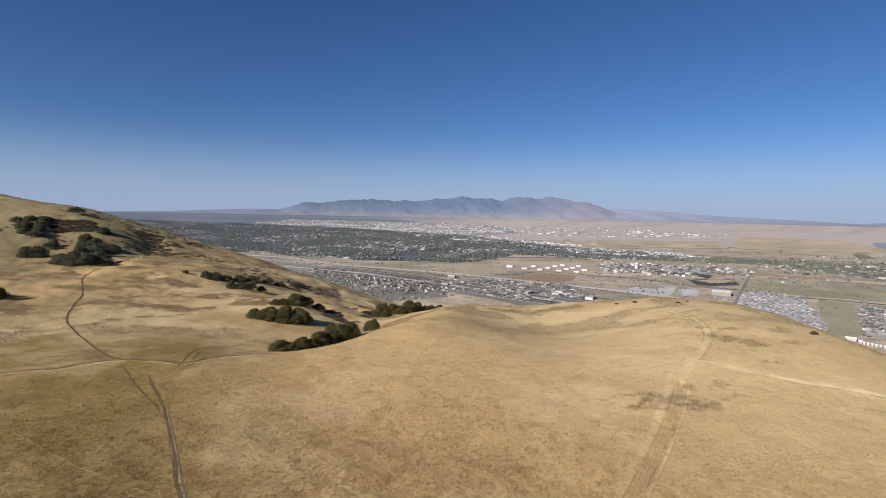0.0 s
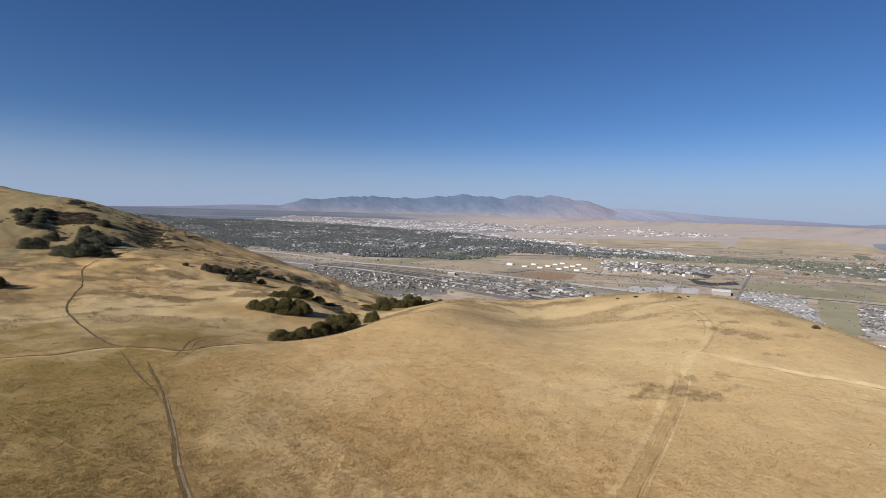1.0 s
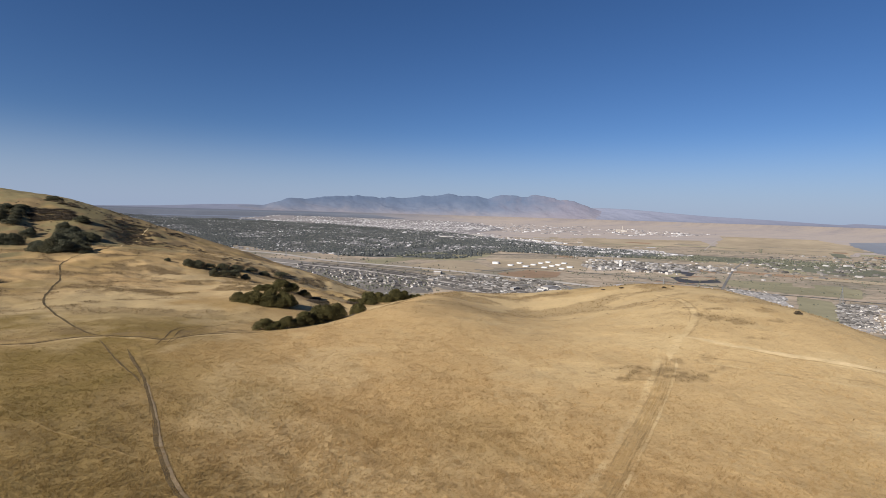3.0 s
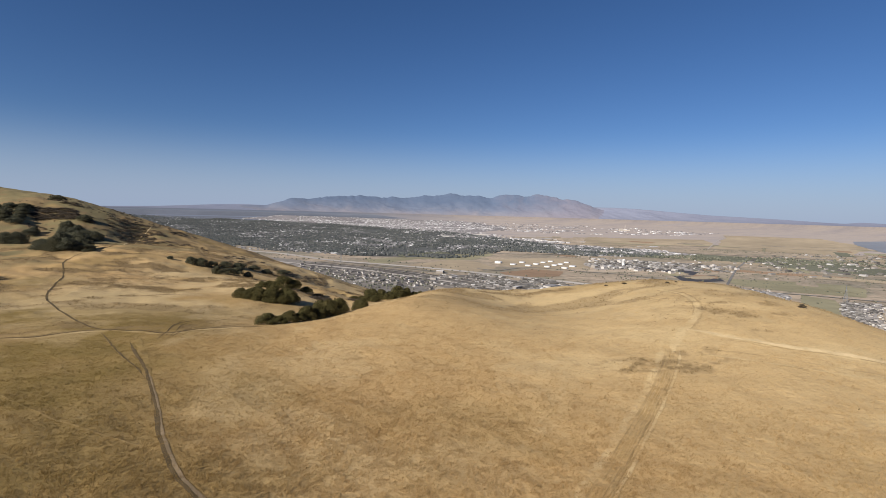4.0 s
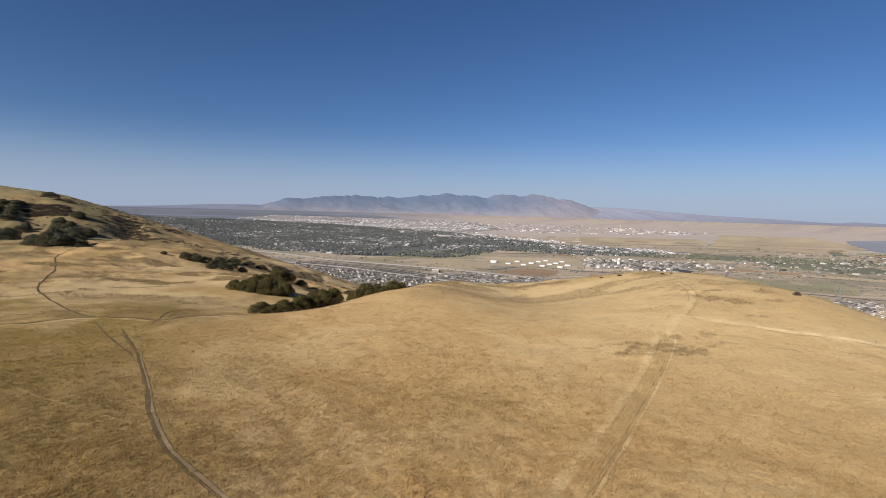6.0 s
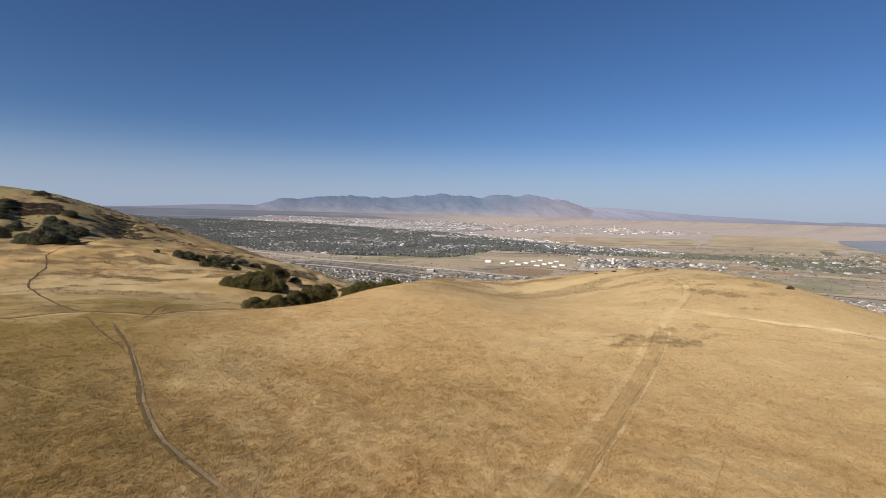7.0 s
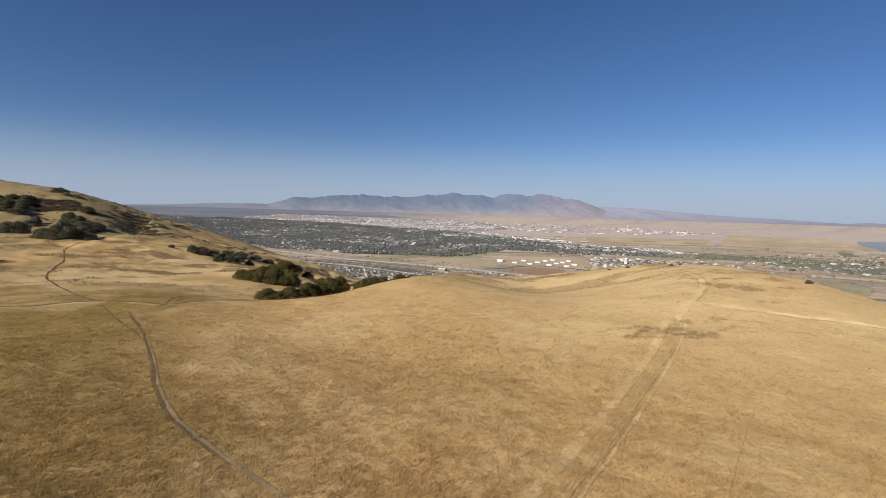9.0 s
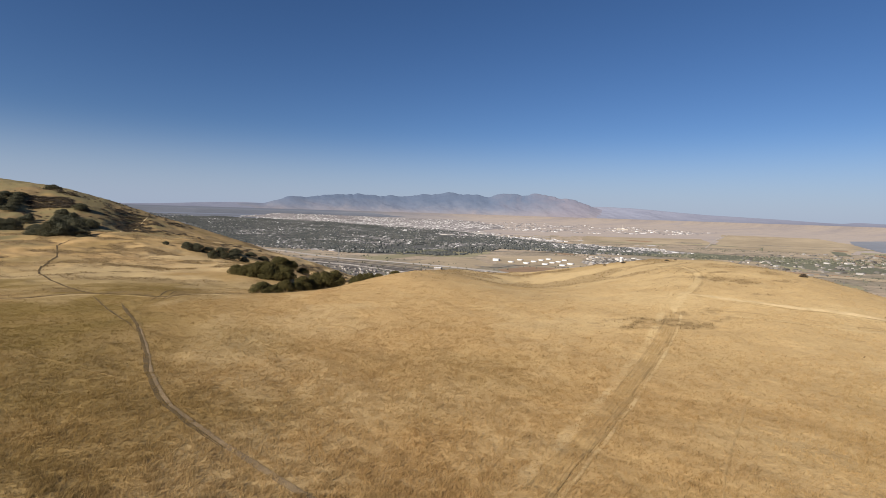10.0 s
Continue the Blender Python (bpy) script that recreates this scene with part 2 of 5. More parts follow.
ASPHALT = plain("old_asphalt", (0.27, 0.255, 0.235), (0.21, 0.20, 0.185), 0.05, 0.9)
CONCRETE = plain("pale_concrete", (0.56, 0.51, 0.445), (0.48, 0.435, 0.38), 0.05, 0.85)
BALLAST = plain("rail_ballast", (0.155, 0.14, 0.13), (0.115, 0.105, 0.10), 0.08, 0.9)
GRAVEL = plain("pale_gravel", (0.56, 0.52, 0.50), (0.44, 0.41, 0.39), 0.03, 0.9)
TAN = plain("tan_field", (0.49, 0.395, 0.265), (0.40, 0.325, 0.225), 0.02, 0.95)
RUST = plain("bare_reddish_earth", (0.40, 0.265, 0.165), (0.31, 0.215, 0.14), 0.02, 0.95)
OLIVE = plain("olive_pasture", (0.40, 0.36, 0.225), (0.30, 0.275, 0.175), 0.02, 0.95)
GREEN = plain("green_strip", (0.22, 0.218, 0.150), (0.165, 0.168, 0.120), 0.02, 0.95)
LOT = plain("grey_yard", (0.49, 0.455, 0.42), (0.39, 0.36, 0.335), 0.05, 0.9)
POND = plain("evaporation_pond", (0.085, 0.082, 0.085), (0.065, 0.063, 0.066), 0.01, 0.7)
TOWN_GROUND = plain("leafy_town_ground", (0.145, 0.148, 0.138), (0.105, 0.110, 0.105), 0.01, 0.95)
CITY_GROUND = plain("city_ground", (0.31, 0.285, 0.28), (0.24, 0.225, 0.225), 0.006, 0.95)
# the blue grey of distance haze is put into this ground colour
SUBURB = plain("hazed_far_suburbs", (0.175, 0.192, 0.228), (0.145, 0.162, 0.198), 0.008, 0.95)
RAIL_GROUND = plain("rail_yard_ground", (0.30, 0.272, 0.240), (0.215, 0.195, 0.172), 0.03, 0.95)
FIELD_TREES = varied("field_foliage", [(0.0, (0.085, 0.092, 0.070)), (0.5, (0.125, 0.128, 0.095)), (1.0, (0.18, 0.175, 0.13))], 0.9, False)
LAKE = plain("lake_water", (0.285, 0.298, 0.325), (0.245, 0.262, 0.295), 0.005, 0.6)


# air haze is mixed into these colours: blue crests, paler feet
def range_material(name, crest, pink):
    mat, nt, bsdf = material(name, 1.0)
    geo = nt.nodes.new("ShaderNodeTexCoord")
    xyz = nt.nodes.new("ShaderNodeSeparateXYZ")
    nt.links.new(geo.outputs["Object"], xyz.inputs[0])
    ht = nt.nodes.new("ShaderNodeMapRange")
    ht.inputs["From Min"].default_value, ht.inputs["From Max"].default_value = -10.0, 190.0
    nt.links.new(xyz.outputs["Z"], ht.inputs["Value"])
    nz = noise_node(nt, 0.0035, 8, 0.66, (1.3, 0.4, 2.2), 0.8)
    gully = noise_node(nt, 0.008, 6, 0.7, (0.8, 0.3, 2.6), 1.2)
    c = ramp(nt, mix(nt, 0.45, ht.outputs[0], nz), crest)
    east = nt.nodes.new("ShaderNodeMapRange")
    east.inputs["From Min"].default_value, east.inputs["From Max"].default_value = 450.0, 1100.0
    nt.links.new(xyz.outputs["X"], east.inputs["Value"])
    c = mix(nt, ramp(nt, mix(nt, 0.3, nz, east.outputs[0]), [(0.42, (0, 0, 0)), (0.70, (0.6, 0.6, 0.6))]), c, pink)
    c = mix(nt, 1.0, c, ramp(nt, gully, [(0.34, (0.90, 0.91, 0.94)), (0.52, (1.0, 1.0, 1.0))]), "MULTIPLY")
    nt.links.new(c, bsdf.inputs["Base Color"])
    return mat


# the farther hills get more haze in the colour, near the sky's tone
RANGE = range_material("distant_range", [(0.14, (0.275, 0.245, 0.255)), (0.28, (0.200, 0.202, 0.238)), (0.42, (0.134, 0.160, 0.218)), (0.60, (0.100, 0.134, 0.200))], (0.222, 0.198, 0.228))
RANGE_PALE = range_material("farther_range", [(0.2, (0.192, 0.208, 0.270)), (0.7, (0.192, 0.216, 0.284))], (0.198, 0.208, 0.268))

# ---- lie of the land ----
EYE0, DROP = 40.0, 190.0               # first eye's height, and its height over the valley floor
NEAR, SPAN, RIM = 2000.0, 2700.0, 4699.0


def squeeze(r):
    """Beyond two kilometres the valley is drawn in along the line of sight, and rises to keep its angle."""
    return np.where(r < NEAR, r, NEAR + SPAN * (1 - np.exp(-np.maximum(r - NEAR, 0) / SPAN)))


def unsqueeze(q):
    return np.where(q < NEAR, q, NEAR - SPAN * np.log(np.maximum(1 - (q - NEAR) / SPAN, 1e-4)))


def floor_z(q):
    return EYE0 - DROP * np.where(q < NEAR, 1.0, q / np.maximum(unsqueeze(q), 1.0))


def warp(x, y, h=0.0):
    """A place on the valley floor, in true metres, and the scale of things there."""
    x, y = np.asarray(x, dtype=float), np.asarray(y, dtype=float)
    r = np.maximum(np.hypot(x, y), 1.0)
    k = squeeze(r) / r
    return np.stack([x * k, y * k, EYE0 - DROP * k + h * k], -1), k


# broad swellings of the plateau, on a lattice 60 x 50 m: heights, nearest row first
SWELLS = [
    (0.4, 4.6, -4.6, 10.6, -11.0),
    (-0.3, -5.7, -1.7, -5.5, 19.9),
    (-0.5, 3.9, 11.4, 3.8, -6.9),
    (-1.0, -1.5, -15.6, -2.3, 22.3),
]
# slopes beyond the plateau's edge: x, y, radius, height
SLOPES = [
    (-170, 200, 80, -0.1), (-170, 300, 80, -7.8), (-90, 290, 60, 2.5), (-20, 270, 50, 3.7), (60, 290, 60, 11.8),
    (150, 230, 60, 3.9), (160, 130, 60, 3.5), (-60, 400, 80, -15.6), (100, 420, 100, 16.3), (250, 300, 110, 12.1),
    (0, -60, 150, 5.7), (300, 100, 140, -36.4), (50, 650, 150, -2.1), (-300, -100, 200, -4.0), (300, 500, 180, -29.2),
]
# the hill and its spur
HILL = [
    (-250, 400, 90, 5.9), (-150, 420, 80, 17.1), (-300, 520, 70, 1.1), (-200, 540, 70, 1.6), (-380, 560, 80, 29.6), (-320, 640, 70, -6.0),
    (-420, 460, 70, 3.3), (-480, 640, 90, 35.8), (-560, 560, 110, -50.5), (-380, 350, 90, -14.4), (-560, 760, 120, 15.2), (-250, 660, 90, 31.0),
    (-100, 560, 90, 19.1), (-680, 560, 160, 59.7), (-400, 200, 150, 6.3), (-350, 850, 150, 46.9), (-800, 800, 250, 82.5),
]
# the lip of the plateau above the gully, on a lattice 28 x 28 m (one row of heights for each x), and the knoll's shoulder
LIP = [
    (0.8, -0.5, 0.2, -0.5, 0.1, 1.1, 0.6, 1.0),
    (0.7, -3.3, 2.4, 1.2, 2.0, 0.2, -0.3, 2.7),
    (-1.6, -0.5, -3.9, -5.1, -4.5, -5.2, -2.0, -0.6),
    (0.3, 6.5, 6.1, 7.5, 3.0, 2.2, 1.0, -4.2),
    (-1.2, -1.9, -0.8, 0.5, -0.6, -2.0, -0.9, -2.1),
]
SHOULDER = [
    (0.1, 1.5, -2.2, 1.9),
    (-0.5, 4.4, 2.1, -2.7),
    (0.2, -2.1, -2.7, 2.6),
]
MOUNDS = [((-110, -50, 10, 70, 120)[i], 60 + 50 * j, 48, SWELLS[j][i]) for j in range(4) for i in range(5)] + SLOPES + HILL + [(-85 + 28 * i, 150 + 28 * j, 24, LIP[i][j]) for i in range(5) for j in range(8)] + [(70 + 35 * i, 120 + 35 * j, 30, SHOULDER[i][j]) for i in range(3) for j in range(4)]
# hollows of the hill's flank: x, y, half width, half length, turn, depth
HOLLOWS = [(-300, 522, 16, 48, 28, 7.0), (-372, 498, 14, 40, 35, 5.0), (-66, 272, 8, 30, 42, 4.5), (-50, 312, 8, 22, 42, 4.0), (-100, 330, 9, 34, 50, 3.0)]


def hill_z(x, y):
    z = -0.26 * 45 * np.logaddexp(0, (y + 0.45 * x - 240) / 45)
    for mx, my, s, h in MOUNDS:
        z = z + h * np.exp(-((x - mx) ** 2 + (y - my) ** 2) / (2.0 * s * s))
    for hx, hy, a, b, turn, depth in HOLLOWS:
        c, s = math.cos(radians(turn)), math.sin(radians(turn))
        u, v = (x - hx) * c + (y - hy) * s, -(x - hx) * s + (y - hy) * c
        z = z - depth * np.exp(-(u / a) ** 2 - (v / b) ** 2)
    far = np.clip((np.hypot(x, y) - 150) / 250, 0, 1)
    return z + far * (2.4 * fbm(x, y, 60, 3, 5) + 1.3 * fbm(x, y, 19, 3, 6)) + far * 1.1 * fbm(x, y, 9, 2, 12) + 0.36 * fbm(x, y, 14, 2, 9) + 0.26 * fbm(x, y, 5, 2, 10)


def ground_z(x, y):
    x, y = np.asarray(x, dtype=float), np.asarray(y, dtype=float)
    a, b = hill_z(x, y), floor_z(np.hypot(x, y))
    return np.where(a - b > 30, a, b + 4 * np.logaddexp(0, np.clip((a - b) / 4, -50, 50)))


def ellipse(x, y, cx, cy, a, b, turn=0.0, seed=0):
    """1 inside a ragged patch, 0 outside."""
    c, s = math.cos(radians(turn)), math.sin(radians(turn))
    out, reach = np.zeros(np.shape(x)), 2.3 * max(a, b)
    k = (np.abs(x - cx) < reach) & (np.abs(y - cy) < reach)
    px, py = x[k], y[k]
    u, v = ((px - cx) * c + (py - cy) * s) / a, (-(px - cx) * s + (py - cy) * c) / b
    d = np.sqrt(u * u + v * v) + 1.1 * fbm(px, py, max(a, b) * 0.7, 5, seed)
    out[k] = np.clip((1.0 - d) / 0.35, 0, 1)
    return out


def scrub_cover(x, y):
    """Patches of low dark scrub and litter in the grass."""
    m = np.maximum.reduce([
        0.8 * ellipse(x, y, 42, 106, 6, 3.0, 0, 1), 0.8 * ellipse(x, y, 53, 103.5, 6, 3.0, 0, 2), 0.75 * ellipse(x, y, 62, 105.5, 4, 1.8, -10, 22), 0.55 * ellipse(x, y, 50, 105, 14, 5, 0, 23), 0.6 * ellipse(x, y, 76, 123.5, 6, 2.6, 0, 24), 0.5 * ellipse(x, y, 57, 112, 7, 4, 0, 25),
        0.7 * ellipse(x, y, 82, 140, 8, 7, 20, 3), 0.7 * ellipse(x, y, 84, 150, 7, 4, 0, 4), 0.6 * ellipse(x, y, 93, 135, 6, 3, 0, 5), 0.55 * ellipse(x, y, 99, 147, 7, 3, 0, 26),
        0.5 * ellipse(x, y, 62, 195, 22, 12, 20, 6), 0.5 * ellipse(x, y, 75, 170, 12, 10, 0, 16),
        0.45 * ellipse(x, y, -165, 275, 50, 28, 118, 7), 0.55 * ellipse(x, y, -205, 400, 45, 30, 120, 8), 0.5 * ellipse(x, y, -150, 410, 45, 35, 100, 18),
        0.75 * ellipse(x, y, -110, 395, 30, 16, 110, 10), 0.8 * ellipse(x, y, -56, 262, 20, 11, 110, 11), 0.5 * ellipse(x, y, -80, 310, 30, 20, 110, 12),
        0.95 * ellipse(x, y, -303, 524, 26, 56, 28, 13), 0.95 * ellipse(x, y, -383, 520, 26, 34, 40, 14), 0.6 * ellipse(x, y, -330, 560, 36, 36, 0, 15),
        0.9 * ellipse(x, y, -397, 493, 9, 42, 28, 17), 0.8 * ellipse(x, y, -405, 574, 26, 8, 10, 19), 0.85 * ellipse(x, y, -292, 590, 14, 26, 10, 20),
    ])
    speck = np.clip(fbm(x, y, 20, 7, 31) * 5.2 - 0.5, 0, 0.85) * np.clip((np.hypot(x, y) - 130) / 150, 0.04, 1)
    broken = np.clip(0.30 + 3.4 * fbm(x * 0.6, y, 2.4, 4, 33), 0, 1)
    return np.clip(np.maximum(m * np.where(np.hypot(x, y) < 240, broken, np.sqrt(broken)), speck), 0, 1)


def bank_cover(x, y):
    """Dark scrub and painted bank shade along the foot of the bench, and the faint wheel marks beside the footpath."""
    m = np.maximum.reduce([0.75 * ellipse(x, y, -77, 137.6, 9, 1.6, 0, 61), 0.8 * ellipse(x, y, -57, 148.5, 7, 1.5, 35, 62), 0.6 * ellipse(x, y, -98, 140, 10, 3, -35, 63), 0.6 * ellipse(x, y, -108, 126, 12, 1.4, 25, 64), 0.6 * ellipse(x, y, -67, 141, 2.5, 7, 10, 65)])
    along = (x + 51) * 0.53 - (y - 92) * 0.85
    off = -(x + 51) * 0.85 - (y - 92) * 0.53 + 0.004 * along ** 2
    lines = np.maximum.reduce([np.exp(-((off - k) / 0.4) ** 2) for k in (3.4, 5.0, 6.4)])
    return np.maximum(m, 0.16 * lines * np.clip(1.6 - np.abs(along - 12) / 25, 0, 1))


# ---- ground sheet ----
def cover_attribute(me, x, y, each=1):
    """Meadow tints: red for scrub and litter, green for duller grass, blue for pale flattened straw; a last value for
    the greyer far slopes. Green and blue also carry painted light: a dimmer left, a brighter right and spur.
    """
    cover = np.zeros((len(x), 4), dtype=np.float32)
    r = np.hypot(x, y)
    near = r < 1100
    cover[near, 0] = scrub_cover(x[near], y[near])
    cover[near, 0] = np.maximum(cover[near, 0], bank_cover(x[near], y[near]))
    away = np.clip((r - 150) / 250, 0, 1)
    # left side darkened in colour, for grass seen away from the antisolar point
    side = np.clip((-x - 0.30 * y + 12) / 55, 0, 1) * np.clip((265 - y) / 90, 0, 1)
    cover[:, 1] = np.clip(0.9 * away * fbm(x, y, 26, 6, 44) + (0.88 + 0.35 * np.clip((r - 75) / 45, 0, 1)) * side * (0.80 + 0.7 * fbm(x, y, 25, 4, 41)) + 0.22 * np.clip(fbm(x, y, 40, 5, 43) * 3 - 0.4, 0, 1), 0, 1)
    # on the right side and the spur, sunlight is painted on as paleness
    cover[:, 2] = np.clip(0.35 * np.clip(fbm(x, y, 18, 6, 47) * 3.4 - 0.35, 0, 1) * np.clip((420 - r) / 150, 0, 1) + 0.4 * ellipse(x, y, 72, 148, 16, 22, 20, 48) + 0.22 * np.exp(-((x - 80) / 45) ** 2 - ((y - 120) / 50) ** 2) + 0.30 * np.clip((x + 0.25 * y - 42) / 45, 0, 1) + 0.3 * np.exp(-((x - 15) / 55) ** 2 - ((y - 165) / 60) ** 2) + np.clip((r - 170) / 50, 0, 1) * np.clip((x + 0.15 * y + 165) / 60, 0, 1) * np.clip((600 - r) / 120, 0, 1) * np.clip(0.36 + 1.8 * fbm(x, y, 30, 6, 49), 0, 0.7), 0, 0.75)
    me.attributes.new("cover", "FLOAT_COLOR", "POINT").data.foreach_set("color", np.repeat(cover, each, axis=0).ravel())
    if each == 1:
        spur = np.clip((x + 0.62 * y - 20) / 60, 0, 1)
        # a greyer, darker olive that grows with distance, less on the spur
        grey = np.clip(np.clip((r - 300) / 160, 0, 1) * (0.42 + 1.9 * fbm(x, y, 34, 6, 45)) * (1 - 0.75 * spur) + 0.80 * np.clip((r - 400) / 90, 0, 1) * (1 - 0.9 * spur), 0, 0.97).astype(np.float32)
        me.attributes.new("far_grey", "FLOAT", "POINT").data.foreach_set("value", grey)


def build_ground():
    az = np.radians(np.concatenate([np.arange(-50, 50, 0.16), np.arange(50, 310, 2.6)]))
    r = np.concatenate([np.geomspace(0.02, 34.0, 22)[:-1], np.geomspace(34.0, 900.0, 330)[:-1], np.geomspace(900.0, 4560.0, 84)[:-1], np.linspace(4560.0, RIM, 24)])
    na, nr = len(az), len(r)
    x, y = np.sin(az)[None] * r[:, None], np.cos(az)[None] * r[:, None]
    z = ground_z(x, y)
    verts = np.stack([x, y, z], -1).reshape(-1, 3)
    i, j = np.meshgrid(np.arange(nr - 1), np.arange(na), indexing="ij")
    k = (j + 1) % na
    quads = np.stack([i * na + j, i * na + k, (i + 1) * na + k, (i + 1) * na + j], -1).reshape(-1, 4)[:, ::-1]
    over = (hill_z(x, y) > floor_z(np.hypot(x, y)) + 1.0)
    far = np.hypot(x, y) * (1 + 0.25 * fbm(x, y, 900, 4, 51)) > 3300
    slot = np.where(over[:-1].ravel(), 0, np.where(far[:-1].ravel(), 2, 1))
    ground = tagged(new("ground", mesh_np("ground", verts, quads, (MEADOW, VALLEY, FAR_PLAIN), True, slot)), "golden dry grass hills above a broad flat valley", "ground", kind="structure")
    cover_attribute(ground.data, x.ravel(), y.ravel())
    return ground


build_ground()


# ---- trails ----
def spline(points, step=1.5):
    p = np.array(points, dtype=float)
    q = np.concatenate([[2 * p[0] - p[1]], p, [2 * p[-1] - p[-2]]])
    out = []
    for i in range(1, len(q) - 2):
        a, b, c, d = q[i - 1], q[i], q[i + 1], q[i + 2]
        n = max(2, int(np.hypot(*(c - b)) / step))
        t = np.linspace(0, 1, n, endpoint=False)[:, None]
        out.append(0.5 * (2 * b + (c - a) * t + (2 * a - 5 * b + 4 * c - d) * t ** 2 + (3 * b - a - 3 * c + d) * t ** 3))
    return np.concatenate(out + [p[-1:]])


TRODDEN = []                            # centre lines and half widths that tufts keep clear of


def ribbon(points, width, lift, seed, shift=0.0, step=0.8, across=4, ragged=0.5):
    """A strip of worn ground that follows the land, with ragged edges."""
    line = spline(points, step)
    d = np.gradient(line, axis=0)
    d /= np.maximum(np.hypot(d[:, 0], d[:, 1]), 1e-6)[:, None]
    side = np.stack([d[:, 1], -d[:, 0]], -1)
    line = line + side * shift
    s = np.cumsum(np.hypot(*np.gradient(line, axis=0).T))
    wl = width * (1 + ragged * (vnoise(s / 2.1, s * 0 + seed, seed) - 0.5) + 0.5 * ragged * (vnoise(s / 0.7, s * 0, seed + 5) - 0.5))
    wr = width * (1 + ragged * (vnoise(s / 2.6, s * 0 + 9, seed + 2) - 0.5) + 0.5 * ragged * (vnoise(s / 0.8, s * 0, seed + 7) - 0.5))
    ends = np.clip(np.minimum(s, s[-1] - s) / 7.0, 0.3, 1)
    wl, wr = wl * ends, wr * ends
    u = np.linspace(-0.5, 0.5, across + 1)
    w = np.where(u[None] < 0, wl[:, None], wr[:, None])
    x, y = line[:, 0:1] + side[:, 0:1] * u[None] * w, line[:, 1:2] + side[:, 1:2] * u[None] * w
    z = ground_z(x, y) + lift - 0.015 * (np.abs(u[None]) > 0.4)
    n, m = x.shape
    i, j = np.meshgrid(np.arange(n - 1), np.arange(m - 1), indexing="ij")
    q = np.stack([i * m + j, i * m + j + 1, (i + 1) * m + j + 1, (i + 1) * m + j], -1).reshape(-1, 4)
    TRODDEN.append((line, width * 0.5))
    return np.stack([x, y, z], -1).reshape(-1, 3), q


def trail(name, label, pieces, mat, smooth=True):
    v, f = joined(pieces)
    return tagged(new(name, mesh_np(name, v, f, (mat,), smooth)), label, "trail", kind="structure")


JUNCTION = (-82.0, 132.5)
FOOTPATH = [(-76, 131), (-71.7, 122.4), (-64.6, 112.5), (-58, 104), (-50.6, 92.5), (-43.9, 82), (-38.2, 72.2), (-30.5, 61.2), (-25.6, 56.2), (-19.2, 50.4), (-14, 46), (-9.3, 42), (6, 31)]
HILLPATH = [JUNCTION, (-93, 139), (-112, 158), (-132, 179), (-149, 200), (-168, 230), (-182, 255), (-203, 285), (-226, 318), (-240, 350), (-248, 390), (-256, 416)]
BENCH = [(-125, 112), (-102, 123), (-97, 125), (-92, 130), (-86, 133.6), (-76, 134), (-69, 132.4), (-65, 136), (-61, 141), (-55, 145), (-48, 148)]
BEND = [(-66.5, 127), (-68.2, 135), (-70.6, 144), (-70.3, 150.5), (-67.5, 155.5), (-65.8, 161), (-66, 168)]
TRACK = [(0, 28.5), (10.5, 43.2), (17, 52.6), (24.4, 63.7), (36.3, 81.8), (43.9, 93.4), (48.5, 100.8), (53.5, 109.5), (57, 117)]
OVER = [(54, 112), (59, 120.5), (65, 128), (72.8, 138), (78.8, 150), (83.7, 170), (84, 190)]
BRANCH = [(64.5, 126.5), (67.6, 123.9), (71.3, 118.8), (79.7, 111.3), (95, 104), (122, 91)]


def worn(name, label, points, width, seed, shift=0.0, ragged=0.5, step=0.8, tone=(0, 0, 0), lift=0.05):
    """A strip of the meadow's own grass that is only pressed or bleached: a little more scrub, dullness or paleness."""
    strip = trail(name, label, [ribbon(points, width, lift, seed, shift, step, 6, ragged)], MEADOW)
    TRODDEN.pop()
    at = np.array([v.co[:2] for v in strip.data.vertices])
    cover_attribute(strip.data, at[:, 0], at[:, 1])
    cover = np.zeros(len(at) * 4, dtype=np.float32)
    strip.data.attributes["cover"].data.foreach_get("color", cover)
    cover = cover.reshape(-1, 4)
    edge = np.tile(np.array((0.15, 0.7, 1.0, 1.0, 1.0, 0.7, 0.15)), len(at) // 7)
    along = np.repeat(np.arange(len(at) // 7), 7) / (len(at) // 7)
    wear = edge * np.clip((1 - along) / 0.08, 0, 1) * np.clip(0.75 + 1.6 * fbm(at[:, 0], at[:, 1], 2.4, 4, seed), 0.1, 1.3)
    cover[:, :3] = np.clip(cover[:, :3] + wear[:, None] * np.array(tone), 0, 0.95)
    strip.data.attributes["cover"].data.foreach_set("color", cover.ravel())
    return strip


trail("footpath", "narrow worn dirt footpath through dry grass", [ribbon(FOOTPATH[3:], 0.80, 0.07, 1, -0.12, 0.5, 4, 0.3)], DIRT)
trail("footpath", "dark narrow rut of the footpath in dry grass", [ribbon(FOOTPATH[1:7], 0.62, 0.08, 25, 0.06, 0.5, 4, 0.6), ribbon(FOOTPATH[5:10], 0.40, 0.09, 41, 0.2, 0.5, 4, 0.9)], RUT)
# the shadow under the grass bank, laid as a dark soil ribbon
trail("footpath_edge", "dark ragged strip painting the grass bank's shade beside the footpath", [ribbon(FOOTPATH[5:-3], 0.24, 0.10, 21, 0.44, 0.4, 4, 1.6)], RUT)
